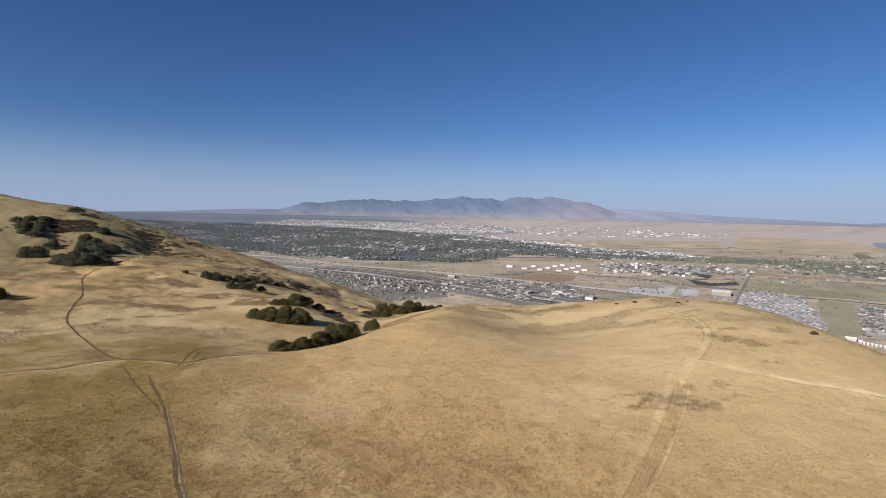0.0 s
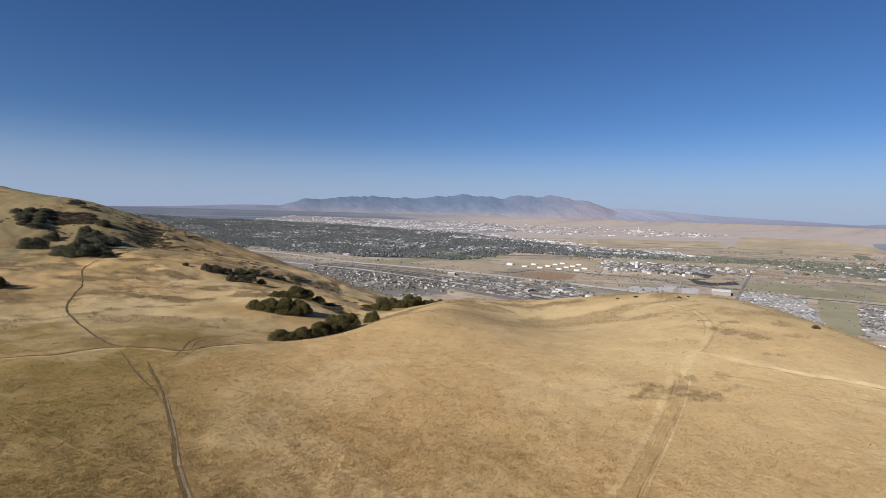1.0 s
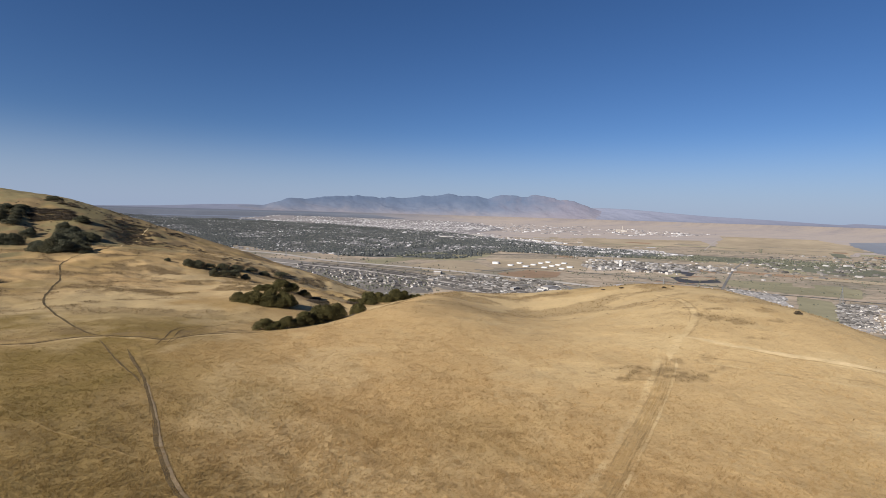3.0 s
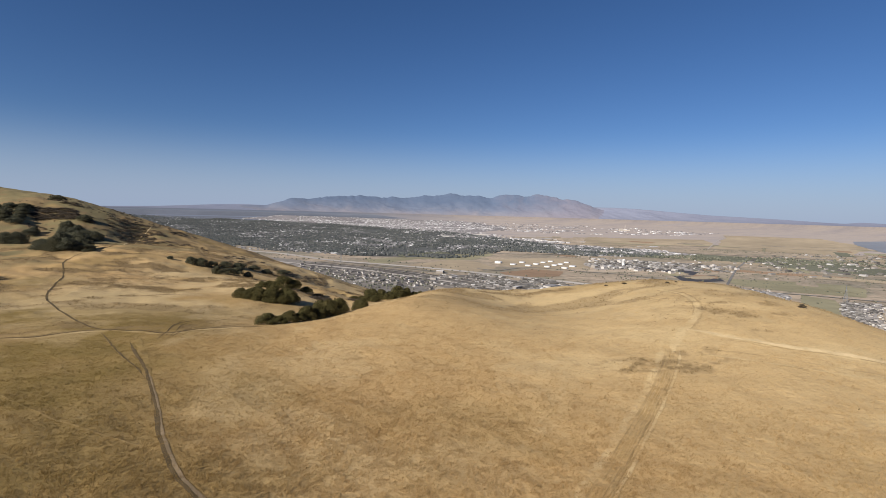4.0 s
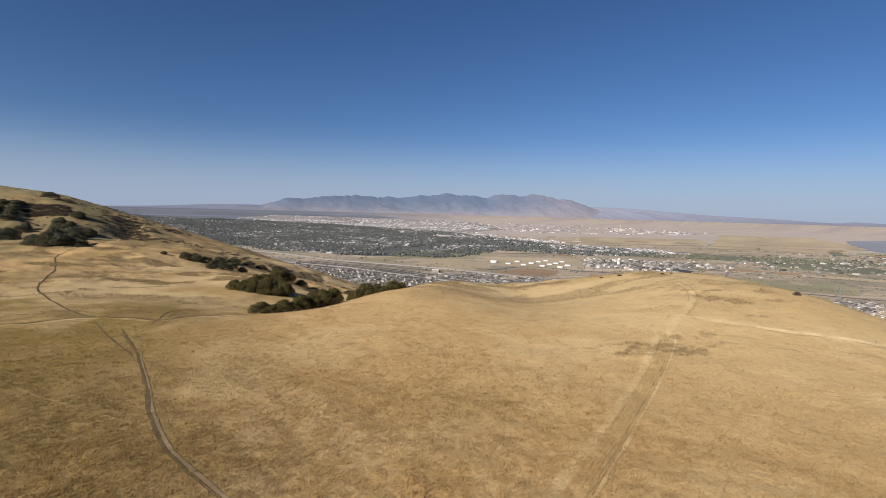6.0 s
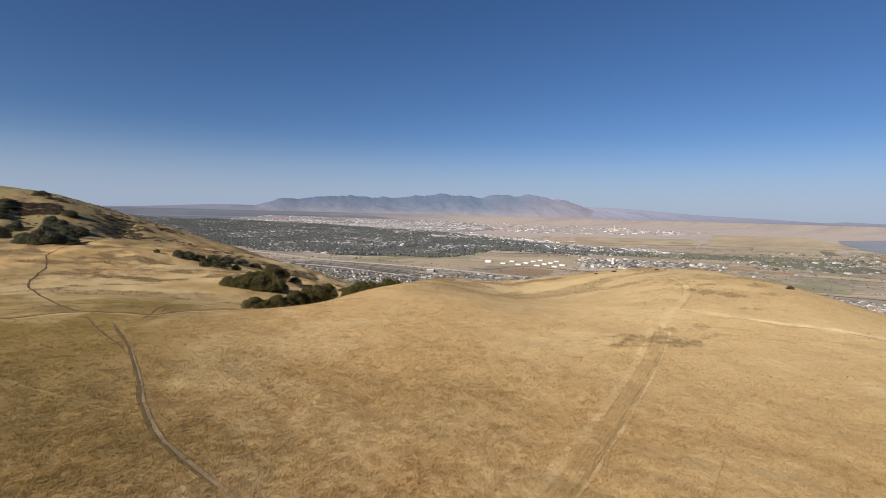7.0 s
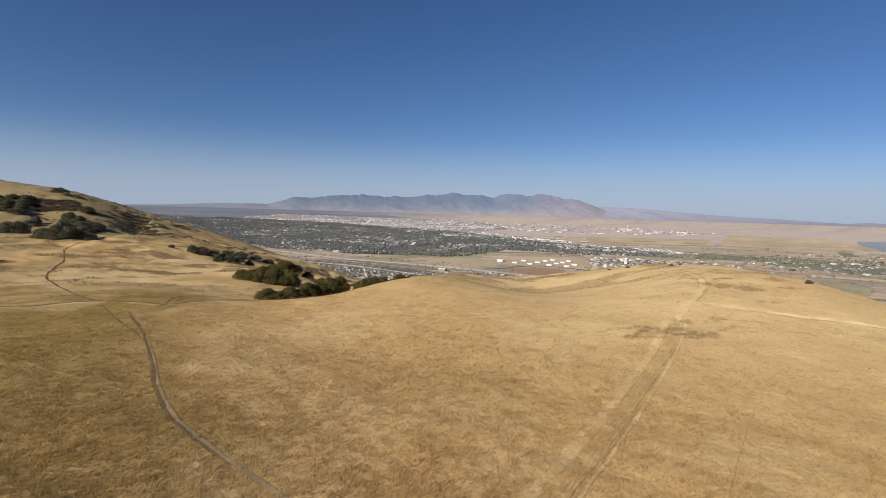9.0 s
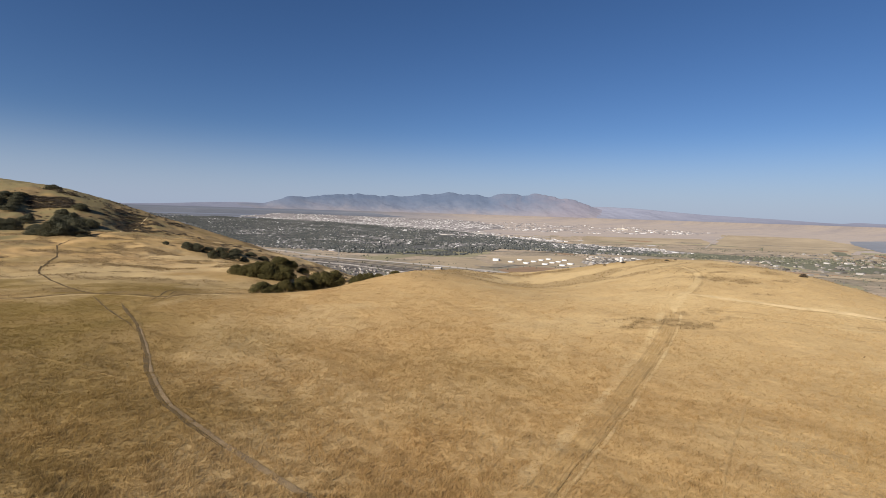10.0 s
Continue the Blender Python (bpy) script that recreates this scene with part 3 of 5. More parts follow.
worn("footpath_verge", "broad dull strip of an older path", [(-72, 127), (-65.5, 116), (-58.5, 106), (-53.5, 96), (-46, 84)], 1.4, 31, 0.0, 0.8, 0.6, (0.22, 0.1, 0), 0.06)
trail("hill_footpath", "narrow brown dirt path winding up the grassy hill", [ribbon(HILLPATH, 0.62, 0.12, 2, 0, 1.2, 4, 0.4)], RUT)
trail("hill_footpath", "pale dirt path climbing over the hill's shoulder", [ribbon([(-256, 416), (-266, 450), (-283, 492), (-297, 524), (-307, 557), (-316, 585)], 1.05, 0.15, 36, 0, 1.2, 4, 0.4)], PALE)
trail("bench_path", "faint dirt path along the grassy bench", [ribbon(BENCH, 0.72, 0.09, 3, 0, 0.8, 4, 0.6)], RUT)
# scrub on the bank and the bank's own shade, painted as one strip
worn("bench_bank", "dark scrub and painted shade on the low bank of the bench path", BENCH[1:], 1.5, 37, -1.1, 1.0, 0.8, (0.42, 0.2, -0.2), 0.07)
worn("old_path", "faint pale trodden line through the grass", [(-84, 91), (-78.3, 88.6), (-70.7, 84.3), (-60.8, 78.3), (-52.9, 74), (-43.9, 70.2), (-36.4, 67.5)], 0.4, 38, 0, 0.8, 0.6, (0, -0.12, 0.10), 0.06)
worn("old_rut", "faint thin rut in the dry grass", [(42.7, 67.3), (32.9, 54.2), (27.7, 47), (24, 41)], 0.3, 39, 0, 1.0, 0.6, (0.16, 0.1, 0), 0.07)
worn("bench_verge", "pressed pale grass beside the bench path", BENCH, 1.6, 23, 1.1, 1.0, 0.8, (-0.1, -0.2, 0.4))
trail("bench_track", "curved old wheel track on the grassy bench", [ribbon(BEND, 0.20, 0.08, 13, 0.9, 0.6, 4, 1.4), ribbon(BEND[:5], 0.36, 0.09, 14, -1.1, 0.6, 4, 1.0), ribbon([(-65.7, 129.2), (-65.6, 135), (-64.5, 141), (-61, 144.6), (-55.5, 146)], 0.28, 0.09, 17, 0, 0.6, 4, 1.2)], RUT)
trail("old_rut", "faint second rut beside the footpath", [ribbon([(-84, 131), (-75.9, 121.6), (-67, 111.2), (-59, 103), (-54.5, 97.5)], 0.36, 0.07, 4, 0, 0.6, 4, 0.9)], RUT)
worn("grass_track", "wide flattened grass track with a dark rut", TRACK, 2.5, 5, -1.25, 0.3, 0.6, (0.04, 0.20, -0.3))
worn("track_rut", "dull narrow rut worn into the grass track", TRACK[:-2], 0.34, 6, 0, 1.4, 0.4, (0.34, 0.24, -0.3), 0.09)
# pressed lines; the one at -2.15 paints the shade of taller grass
for shift, width, seed, tone in ((-0.40, 0.22, 8, (0.30, 0.15, 0)), (-0.85, 0.20, 26, (0.22, 0.15, 0)), (-1.5, 0.3, 27, (0.22, 0.15, 0)), (-2.15, 0.45, 28, (0.36, 0.2, 0)), (0.45, 0.2, 30, (0.28, 0.1, 0))):
    worn("track_rut", "ragged line of pressed grass and painted edge shade on the track", TRACK, width, seed, shift, 1.2, 0.5, tone, 0.07)
worn("track_edge", "pale flattened grass beside the track", TRACK, 1.5, 15, -3.05, 1.0, 0.5, (-0.1, -0.3, 0.42), 0.06)
worn("track_edge", "pale flattened grass beside the rut", TRACK, 0.5, 16, 0.85, 1.2, 0.5, (-0.1, -0.3, 0.5), 0.06)
worn("knoll_track", "faint grass track over the knoll", OVER, 2.6, 9, 0, 1.0, 0.8, (-0.1, -0.2, 0.55), 0.07)
worn("knoll_rut", "faint dull rut over the knoll", OVER[2:], 0.7, 19, 1.2, 1.2, 0.6, (0.30, 0.2, -0.2), 0.10)
worn("knoll_rut", "second faint dull rut over the knoll", OVER[3:], 0.6, 20, -0.9, 1.2, 0.6, (0.24, 0.2, -0.2), 0.10)
trail("side_track", "pale grass track branching along the knoll", [ribbon(BRANCH, 1.5, 0.09, 10, 0, 0.8, 4, 0.9)], PALE)
worn("side_track", "bleached grass verge of the side track", BRANCH, 3.6, 18, 0, 0.8, 0.8, (-0.1, -0.2, 0.6), 0.06)
worn("side_track", "dull line along the side track", BRANCH[2:], 0.4, 29, 1.25, 1.2, 0.6, (0.32, 0.2, -0.1), 0.10)
worn("side_track", "pale parallel wheel track in dry grass", [(58, 112), (64.2, 106.8), (72.3, 101.2), (90, 92.5)], 1.0, 11, 0, 1.0, 0.8, (0.1, 0, 0.4), 0.07)
worn("side_track", "dull wheel mark beside the side track", [(61, 114), (68, 109), (76, 103.5), (94, 95)], 0.6, 12, 0, 1.0, 0.8, (0.35, 0.2, 0), 0.07)


# ---- oaks ----
def leaf_quads(centres, normals, size, gen):
    """Small four-cornered leaf clumps round given places, each turned its own way."""
    n = len(centres)
    t = normals + gen.normal(0, 0.55, (n, 3))
    t /= np.linalg.norm(t, axis=1)[:, None]
    ref = gen.normal(0, 1, (n, 3))
    u = np.cross(t, ref)
    u /= np.maximum(np.linalg.norm(u, axis=1), 1e-6)[:, None]
    v = np.cross(t, u)
    s = size * gen.uniform(0.6, 1.35, (n, 1))
    a = gen.uniform(0.5, 0.9, (n, 1))
    bend = t * s * gen.uniform(-0.25, 0.25, (n, 1))
    quad = np.stack([centres + u * s, centres + v * s * a + bend, centres - u * s, centres - v * s * a + bend], 1)
    return quad.reshape(-1, 3), np.arange(4 * n).reshape(-1, 4)


def limb(p0, p1, r0, r1, sides=6):
    p0, p1 = np.array(p0, dtype=float), np.array(p1, dtype=float)
    d = p1 - p0
    d /= np.linalg.norm(d)
    ref = np.array((1.0, 0, 0)) if abs(d[0]) < 0.8 else np.array((0, 1.0, 0))
    u = np.cross(d, ref)
    u /= np.linalg.norm(u)
    w = np.cross(d, u)
    a = np.linspace(0, 2 * np.pi, sides, endpoint=False)
    ring = np.cos(a)[:, None] * u + np.sin(a)[:, None] * w
    v = np.concatenate([p0 + ring * r0, p1 + ring * r1])
    k = np.arange(sides)
    f = np.stack([k, (k + 1) % sides, (k + 1) % sides + sides, k + sides], -1)
    return v, f


def tube(points, radii, sides=6):
    """One bent tapering limb through several points."""
    p = np.array(points, dtype=float)
    a = np.linspace(0, 2 * np.pi, sides, endpoint=False)
    d = p[-1] - p[0]
    u = np.cross(d, (0.31, 0.9, 0.2))
    u /= np.linalg.norm(u)
    w = np.cross(d, u)
    w /= np.linalg.norm(w)
    ring = np.cos(a)[:, None] * u + np.sin(a)[:, None] * w
    v = np.concatenate([q + ring * r for q, r in zip(p, radii)])
    k = np.arange(sides)
    f = np.concatenate([np.stack([k, (k + 1) % sides, (k + 1) % sides + sides, k + sides], -1) + i * sides for i in range(len(p) - 1)])
    return v, f


def build_oak(seed, leaves, size, mat, label, spread=1.0):
    """A scrub oak about 6 m high: short stems, limbs, and a rounded crown of lobes of leaves that reaches near the ground."""
    gen = np.random.default_rng(seed)
    tree = tagged(new("scrub_oak"), label, "tree", "scrub oaks")
    lobes = []
    for k in range(20):
        a = k * 2.4 + gen.uniform(-0.4, 0.4)
        rad = (0.5, 1.25, 1.8, 2.05, 2.15)[k % 5] * gen.uniform(0.85, 1.12) * spread
        h = (3.45, 3.05, 2.35, 1.5, 0.75)[k % 5] + gen.uniform(-0.3, 0.3)
        lobes.append((math.cos(a) * rad, math.sin(a) * rad, h, gen.uniform(1.2, 1.65), gen.uniform(1.1, 1.5)))
    for k in range(4):
        a = gen.uniform(0, 6.28)
        foot = np.array((math.cos(a) * 0.35, math.sin(a) * 0.35, -0.6))
        bx, by, bz, br, bh = lobes[3 * k]
        knee = foot * 0.5 + np.array((bx, by, bz * 0.9)) * 0.5 + gen.normal(0, 0.15, 3)
        v, f = tube((foot, knee, (bx, by, bz)), (0.17 - 0.02 * k, 0.12, 0.04))
        part("trunk" if k == 0 else "limb", mesh_np("limb", v, f, (BARK,), True), tree, "grey-brown stem" if k == 0 else "")
    share = np.array([b[3] ** 2 for b in lobes])
    pts, nrm = [], []
    for (lx, ly, lz, lr, lh), n in zip(lobes, (leaves * share / share.sum()).astype(int)):
        d = gen.normal(0, 1, (n, 3))
        d /= np.linalg.norm(d, axis=1)[:, None]
        d[:, 2] = np.where(d[:, 2] < -0.75, -d[:, 2], d[:, 2])
        rough = 1 + 0.12 * np.sin(d[:, 0] * 6 + lx * 3) * np.sin(d[:, 1] * 6 + ly * 3) * np.sin(d[:, 2] * 6 + seed)
        rad = np.where(gen.uniform(0, 1, (n, 1)) < 0.25, gen.uniform(0.45, 0.8, (n, 1)), gen.uniform(0.82, 1.04, (n, 1))) * rough[:, None]
        p = np.array((lx, ly, lz)) + d * rad * np.array((lr, lr, lh))
        pts.append(p)
        nrm.append(d)
    p, nn = np.concatenate(pts), np.concatenate(nrm)
    keep = p[:, 2] > 0.1
    v, f = leaf_quads(p[keep], nn[keep], size, gen)
    part("crown", mesh_np("crown", v, f, (mat,), False), tree)
    return tree


GREEN_OAK = "dark green scrub oak in a clump on dry grass"
NEAR_OAKS = [build_oak(11 + k, 11000, 0.125, OAK, GREEN_OAK, (1.0, 1.2, 0.9, 1.1)[k]) for k in range(4)]
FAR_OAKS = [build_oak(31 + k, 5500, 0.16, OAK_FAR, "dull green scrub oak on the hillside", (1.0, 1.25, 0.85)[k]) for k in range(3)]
BROWN_OAKS = [build_oak(51 + k, 3200, 0.18, BRUSH, "low brown brush on the hill flank", (1.2, 1.0)[k]) for k in range(2)]
used = set()


def oak(x, y, height, width, kinds=None, sink=0.0, label=""):
    """Stands an oak of that height and crown width at x, y."""
    kinds = kinds or NEAR_OAKS
    proto = kinds[int(abs(x * 13.7 + y * 7.3)) % len(kinds)]
    m = Matrix.Translation((x, y, float(ground_z(x, y)) - sink)) @ Matrix.Rotation((x * 1.7 + y) % 6.28, 4, "Z") @ Matrix.Diagonal((width / 6.6, width / 6.6, height / 5.3, 1))
    if proto.name not in used:
        used.add(proto.name)
        proto.matrix_basis = m
        ob = proto
    else:
        ob = copy_thing(proto, m)
    return tagged(ob, label) if label else ob


thickets = {"hill": [], "gully": [], "foot": [], "spur": []}


def brush(zone, x, y, height, width, sink):
    """Notes one low bush of a thicket; each thicket is built whole, further down."""
    thickets[zone].append((x, y, height, width, sink))


def build_thicket(zone, label):
    gen = np.random.default_rng(len(label))
    crown = [c for c in BROWN_OAKS[0].children if c.name.startswith("crown")][0].data
    co = np.zeros(len(crown.vertices) * 3, dtype=np.float32)
    crown.vertices.foreach_get("co", co)
    quads = co.reshape(-1, 4, 3)
    out = []
    for x, y, height, width, sink in thickets[zone]:
        q = quads[gen.choice(len(quads), 700, False)]
        mid = q.mean(1, keepdims=True)
        q = mid + (q - mid) * 1.35
        a = gen.uniform(0, 6.28)
        turned = np.stack([q[..., 0] * math.cos(a) - q[..., 1] * math.sin(a), q[..., 0] * math.sin(a) + q[..., 1] * math.cos(a), q[..., 2]], -1)
        out.append(turned * np.array((width / 6.6, width / 6.6, height / 5.3)) + np.array((x, y, float(ground_z(x, y)) - sink)))
    v = np.concatenate(out).reshape(-1, 3)
    tagged(new("brush", mesh_np("brush", v, np.arange(len(v)).reshape(-1, 4), (BRUSH,))), label, "brush", kind="stuff")


# the near row on the bench
for x, y, h, w in ((-49.0, 152.5, 3.8, 5.8), (-45.8, 153.6, 3.8, 5.4), (-43.2, 155.6, 4.2, 5.6), (-40.8, 157.8, 4.2, 5.4), (-39.2, 161, 5.2, 6.2), (-37.0, 165.5, 6.8, 6.8), (-34.4, 170.5, 9.0, 8.6), (-31.6, 173, 8.8, 7.8), (-37.6, 172.5, 8.0, 7.8)):
    oak(x, y, h, w)
# the larger clump behind it, and the one in the fold beyond
for x, y, h, w in ((-78.0, 210, 5.4, 8.0), (-74.0, 208.6, 5.8, 8.2), (-69.8, 208, 5.6, 8.2), (-65.6, 208.4, 6.0, 8.4), (-61.6, 210, 6.2, 8.4), (-58.4, 212.5, 6.2, 7.6), (-72, 213, 6.6, 9.2), (-66, 214, 6.8, 9.4), (-61.5, 216, 6.6, 8.6), (-82, 250, 4.6, 8), (-79, 252, 5.0, 8.6), (-74, 255, 5.6, 9), (-69, 258, 5.6, 9), (-64, 261.5, 5.4, 8.6)):
    oak(x, y, h, w)
# the gully bushes
for x, y, h, w in ((-26.4, 197, 6.4, 5.2), (-28.8, 200, 6.8, 4.6), (-46, 303, 5.2, 8), (-41, 305, 6.0, 9), (-35.5, 306, 7.4, 9.5), (-30, 307, 7.4, 9), (-25, 309, 7.6, 9), (-20, 312, 8.0, 9), (-15, 315, 8.4, 9), (-10.5, 318, 8.7, 9.5), (-6, 321, 9.0, 9.5), (-1.5, 324, 8.8, 9.5), (3, 327, 8.2, 9), (-33, 296, 5.8, 8), (-24, 300, 6.4, 8.5), (-38, 298, 5.0, 8)):
    oak(x, y, h, w, None, 0.2, "low dark green scrub oak in a grassy gully")
for x, y, h, w in ((-66, 274, 3.2, 8), (-60, 270, 3.4, 8), (-55, 264, 3.0, 7), (-72, 283, 3.0, 8), (-50, 240, 2.4, 7), (-56, 243, 2.4, 7), (-45, 236, 2.2, 6)):
    oak(x, y, h, w, BROWN_OAKS, 0.4, "low olive brown scrub in a grassy fold")
# the rows at the foot of the spur
for x, y, h, w in ((-163.5, 350, 5.4, 8), (-158.5, 353, 5.6, 8), (-153, 358, 4.8, 8), (-135.5, 324.5, 5.8, 7.4), (-131, 329, 5.0, 7), (-126.5, 334, 5.6, 7.6), (-121, 338, 4.2, 6.5), (-147, 366, 4.4, 8), (-140, 373, 4.4, 8.5), (-133, 384, 3.6, 8), (-126, 391, 3.6, 8), (-119, 411, 3.8, 9), (-181, 357, 2.6, 4)):
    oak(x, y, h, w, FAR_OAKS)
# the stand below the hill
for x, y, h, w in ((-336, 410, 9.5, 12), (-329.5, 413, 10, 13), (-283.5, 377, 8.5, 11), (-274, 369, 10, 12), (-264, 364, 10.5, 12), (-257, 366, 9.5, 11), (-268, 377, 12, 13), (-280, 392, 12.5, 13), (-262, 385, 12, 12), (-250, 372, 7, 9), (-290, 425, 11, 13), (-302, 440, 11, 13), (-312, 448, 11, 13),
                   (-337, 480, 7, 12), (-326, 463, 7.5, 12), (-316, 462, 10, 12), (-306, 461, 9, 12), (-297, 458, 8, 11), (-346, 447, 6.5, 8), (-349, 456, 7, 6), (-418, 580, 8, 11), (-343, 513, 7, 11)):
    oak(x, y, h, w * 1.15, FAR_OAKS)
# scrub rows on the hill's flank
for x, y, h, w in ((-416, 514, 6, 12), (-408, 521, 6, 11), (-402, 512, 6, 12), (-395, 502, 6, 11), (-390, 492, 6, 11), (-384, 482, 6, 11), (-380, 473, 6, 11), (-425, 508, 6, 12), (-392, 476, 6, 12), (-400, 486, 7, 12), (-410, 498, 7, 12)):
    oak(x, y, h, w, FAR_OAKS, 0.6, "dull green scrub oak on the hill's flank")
for x, y, h, w in ((-357, 522, 3.5, 9), (-349, 518, 4, 9), (-341, 515, 4.5, 9), (-362, 526, 3.5, 9), (-400, 566, 2.6, 9), (-391, 565, 2.8, 9), (-384, 562, 2.4, 8)):
    oak(x, y, h, w, BROWN_OAKS, 0.6, "low brownish scrub oak on the hill's flank")
gen = np.random.default_rng(3)
for k in range(150):
    q = gen.normal(0, 1, 2)
    brush("hill", -306 + 9 * q[0] - 15 * q[1], 535 + 9 * q[0] + 24 * q[1], gen.uniform(1.0, 2.4), gen.uniform(4, 8), 0.4)
for k in range(140):
    q = gen.uniform(-1, 1, 2)
    brush("hill", -378 + 17 * q[0] - 11 * q[1], 520 + 6 * q[0] + 15 * q[1], gen.uniform(1.2, 2.6), gen.uniform(5, 9), 0.4)
for k in range(12):
    brush("hill", -404 + gen.normal(0, 10), 574 + gen.normal(0, 4), gen.uniform(1.2, 2.2), gen.uniform(4, 7), 0.4)
for k in range(16):
    brush("hill", -292 + gen.normal(0, 6), 590 + gen.normal(0, 12), gen.uniform(1.0, 2.0), gen.uniform(4, 7), 0.4)
for k in range(14):
    brush("gully", -56 + gen.normal(0, 8), 260 + gen.normal(0, 6), gen.uniform(1.0, 1.9), gen.uniform(2.5, 4.5), 0.3)
for k in range(18):
    brush("foot", -118 + gen.normal(0, 14), 395 + gen.normal(0, 12), gen.uniform(1.2, 2.4), gen.uniform(3, 6), 0.3)
for k in range(170):
    u, v = gen.uniform(0, 1), gen.uniform(0, 1)
    brush("hill", -300 - 140 * u, 470 + 170 * v, gen.uniform(0.7, 1.6), gen.uniform(1.6, 3.6), 0.2)
skyline = np.array([(-262, 513), (-236, 511), (-177, 435), (-148, 421), (-125, 420), (-105, 432), (-86, 444), (-41, 263)])
for k in range(80):
    u = gen.uniform(0, len(skyline) - 1.001)
    p = skyline[int(u)] + (skyline[int(u) + 1] - skyline[int(u)]) * (u % 1)
    brush("spur", p[0] + gen.normal(0, 3), p[1] + gen.normal(0, 9), gen.uniform(0.7, 1.9), gen.uniform(2.5, 6), 0.3)
build_thicket("hill", "dark brown brush in the hollows of the hill")
build_thicket("gully", "low brown brush on the gully slope")
build_thicket("foot", "low brown brush at the foot of the spur")
build_thicket("spur", "low dry brush along the grassy spur")
# the dark bush at the meadow's edge, and small shrubs on the knoll
for x, y, h, w in ((-205, 232, 7.0, 9), (-211, 238, 7.6, 10), (-216, 233, 7.0, 10)):
    oak(x, y, h, w, None, 0.3, "large dark oak at the edge of the meadow")
for x, y, h, w in ((107.1, 144.5, 2.0, 1.7), (84, 220, 1.2, 1.9), (95, 203, 1.1, 1.7), (99, 204, 0.8, 1.1), (77.5, 224, 1.0, 1.6)):
    oak(x, y, h, w, BROWN_OAKS, 0.05, "small lone brown shrub on the dry grass knoll")


# ---- low scrub and grass ----
def clear_of_trails(x, y):
    keep = np.ones(len(x), dtype=bool)
    for line, half in TRODDEN:
        pts = line[::2]
        for k in range(0, len(pts), 60):
            seg = pts[k:k + 60]
            lo, hi = seg.min(0) - half - 2, seg.max(0) + half + 2
            near = np.nonzero((x > lo[0]) & (x < hi[0]) & (y > lo[1]) & (y < hi[1]))[0]
            if len(near):
                d = np.hypot(x[near, None] - seg[None, :, 0], y[near, None] - seg[None, :, 1]).min(1)
                keep[near[d < half * 0.6]] = False
    return keep


def blades(x, y, height, width, lean, count, gen, wind=(0.6, 0.25)):
    """Tufts of a few thin bent blades at given places."""
    n = len(x)
    z = np.repeat(ground_z(x, y) - 0.02, count)
    x, y, height = np.repeat(x, count), np.repeat(y, count), np.repeat(height, count)
    m = n * count
    x, y = x + gen.normal(0, width * 1.2, m), y + gen.normal(0, width * 1.2, m)
    a = gen.uniform(0, 2 * np.pi, m)
    w = width * gen.uniform(0.5, 1.3, m)
    h = height * gen.uniform(0.6, 1.3, m)
    lx, ly = h * (lean * gen.normal(0, 1, m) + wind[0] * lean), h * (lean * gen.normal(0, 1, m) + wind[1] * lean)
    dx, dy = np.cos(a) * w * 0.5, np.sin(a) * w * 0.5
    base = np.stack([x, y, z], -1)
    v = np.stack([base + np.stack([dx, dy, 0 * dx], -1), base - np.stack([dx, dy, 0 * dx], -1), base + np.stack([lx, ly, h], -1)], 1)
    return v.reshape(-1, 3), np.arange(3 * m).reshape(-1, 3)


def build_grass():
    gen = np.random.default_rng(21)
    n = 460000
    r = 36 + (190 - 36) * gen.uniform(0, 1, n) ** 1.35
    az = np.radians(gen.uniform(-46, 46, n))
    x, y = np.sin(az) * r, np.cos(az) * r
    dens = 0.10 + 1.9 * vnoise(x / 0.9, y / 0.9, 61) * (0.25 + vnoise(x / 9, y / 9, 62))
    dens = dens * (0.55 + 0.45 * np.clip((34 - x) / 40, 0, 1))
    keep = (gen.uniform(0, 1, n) < dens) & clear_of_trails(x, y)
    x, y, r = x[keep], y[keep], r[keep]
    h = (0.14 + 0.25 * vnoise(x / 1.4, y / 1.4, 63)) * (1 - 0.45 * np.clip((r - 75) / 100, 0, 1)) * gen.uniform(0.6, 1.2, len(x))
    v, f = blades(x, y, h, 0.055, 0.40, 3, gen)
    me = mesh_np("dry_grass", v, f, (STRAW,))
    cover_attribute(me, x, y, 9)
    tagged(new("dry_grass", me), "tufts of dry golden grass on the meadow", "grass", kind="stuff")
    n = 330000
    r = 40 + 520 * gen.uniform(0, 1, n) ** 1.1
    az = np.radians(gen.uniform(-48, 46, n))
    x, y = np.sin(az) * r, np.cos(az) * r
    keep = gen.uniform(0, 1, n) < scrub_cover(x, y) ** 1.6
    x, y, r = x[keep], y[keep], r[keep]
    v, f = blades(x, y, (0.22 + 0.0013 * r) * gen.uniform(0.4, 1.1, len(x)), 0.12, 0.6, 4, gen)
    tagged(new("dry_scrub", mesh_np("dry_scrub", v, f, (SCRUB,))), "low brown scrub and litter among the grass", "scrub", kind="stuff")


build_grass()


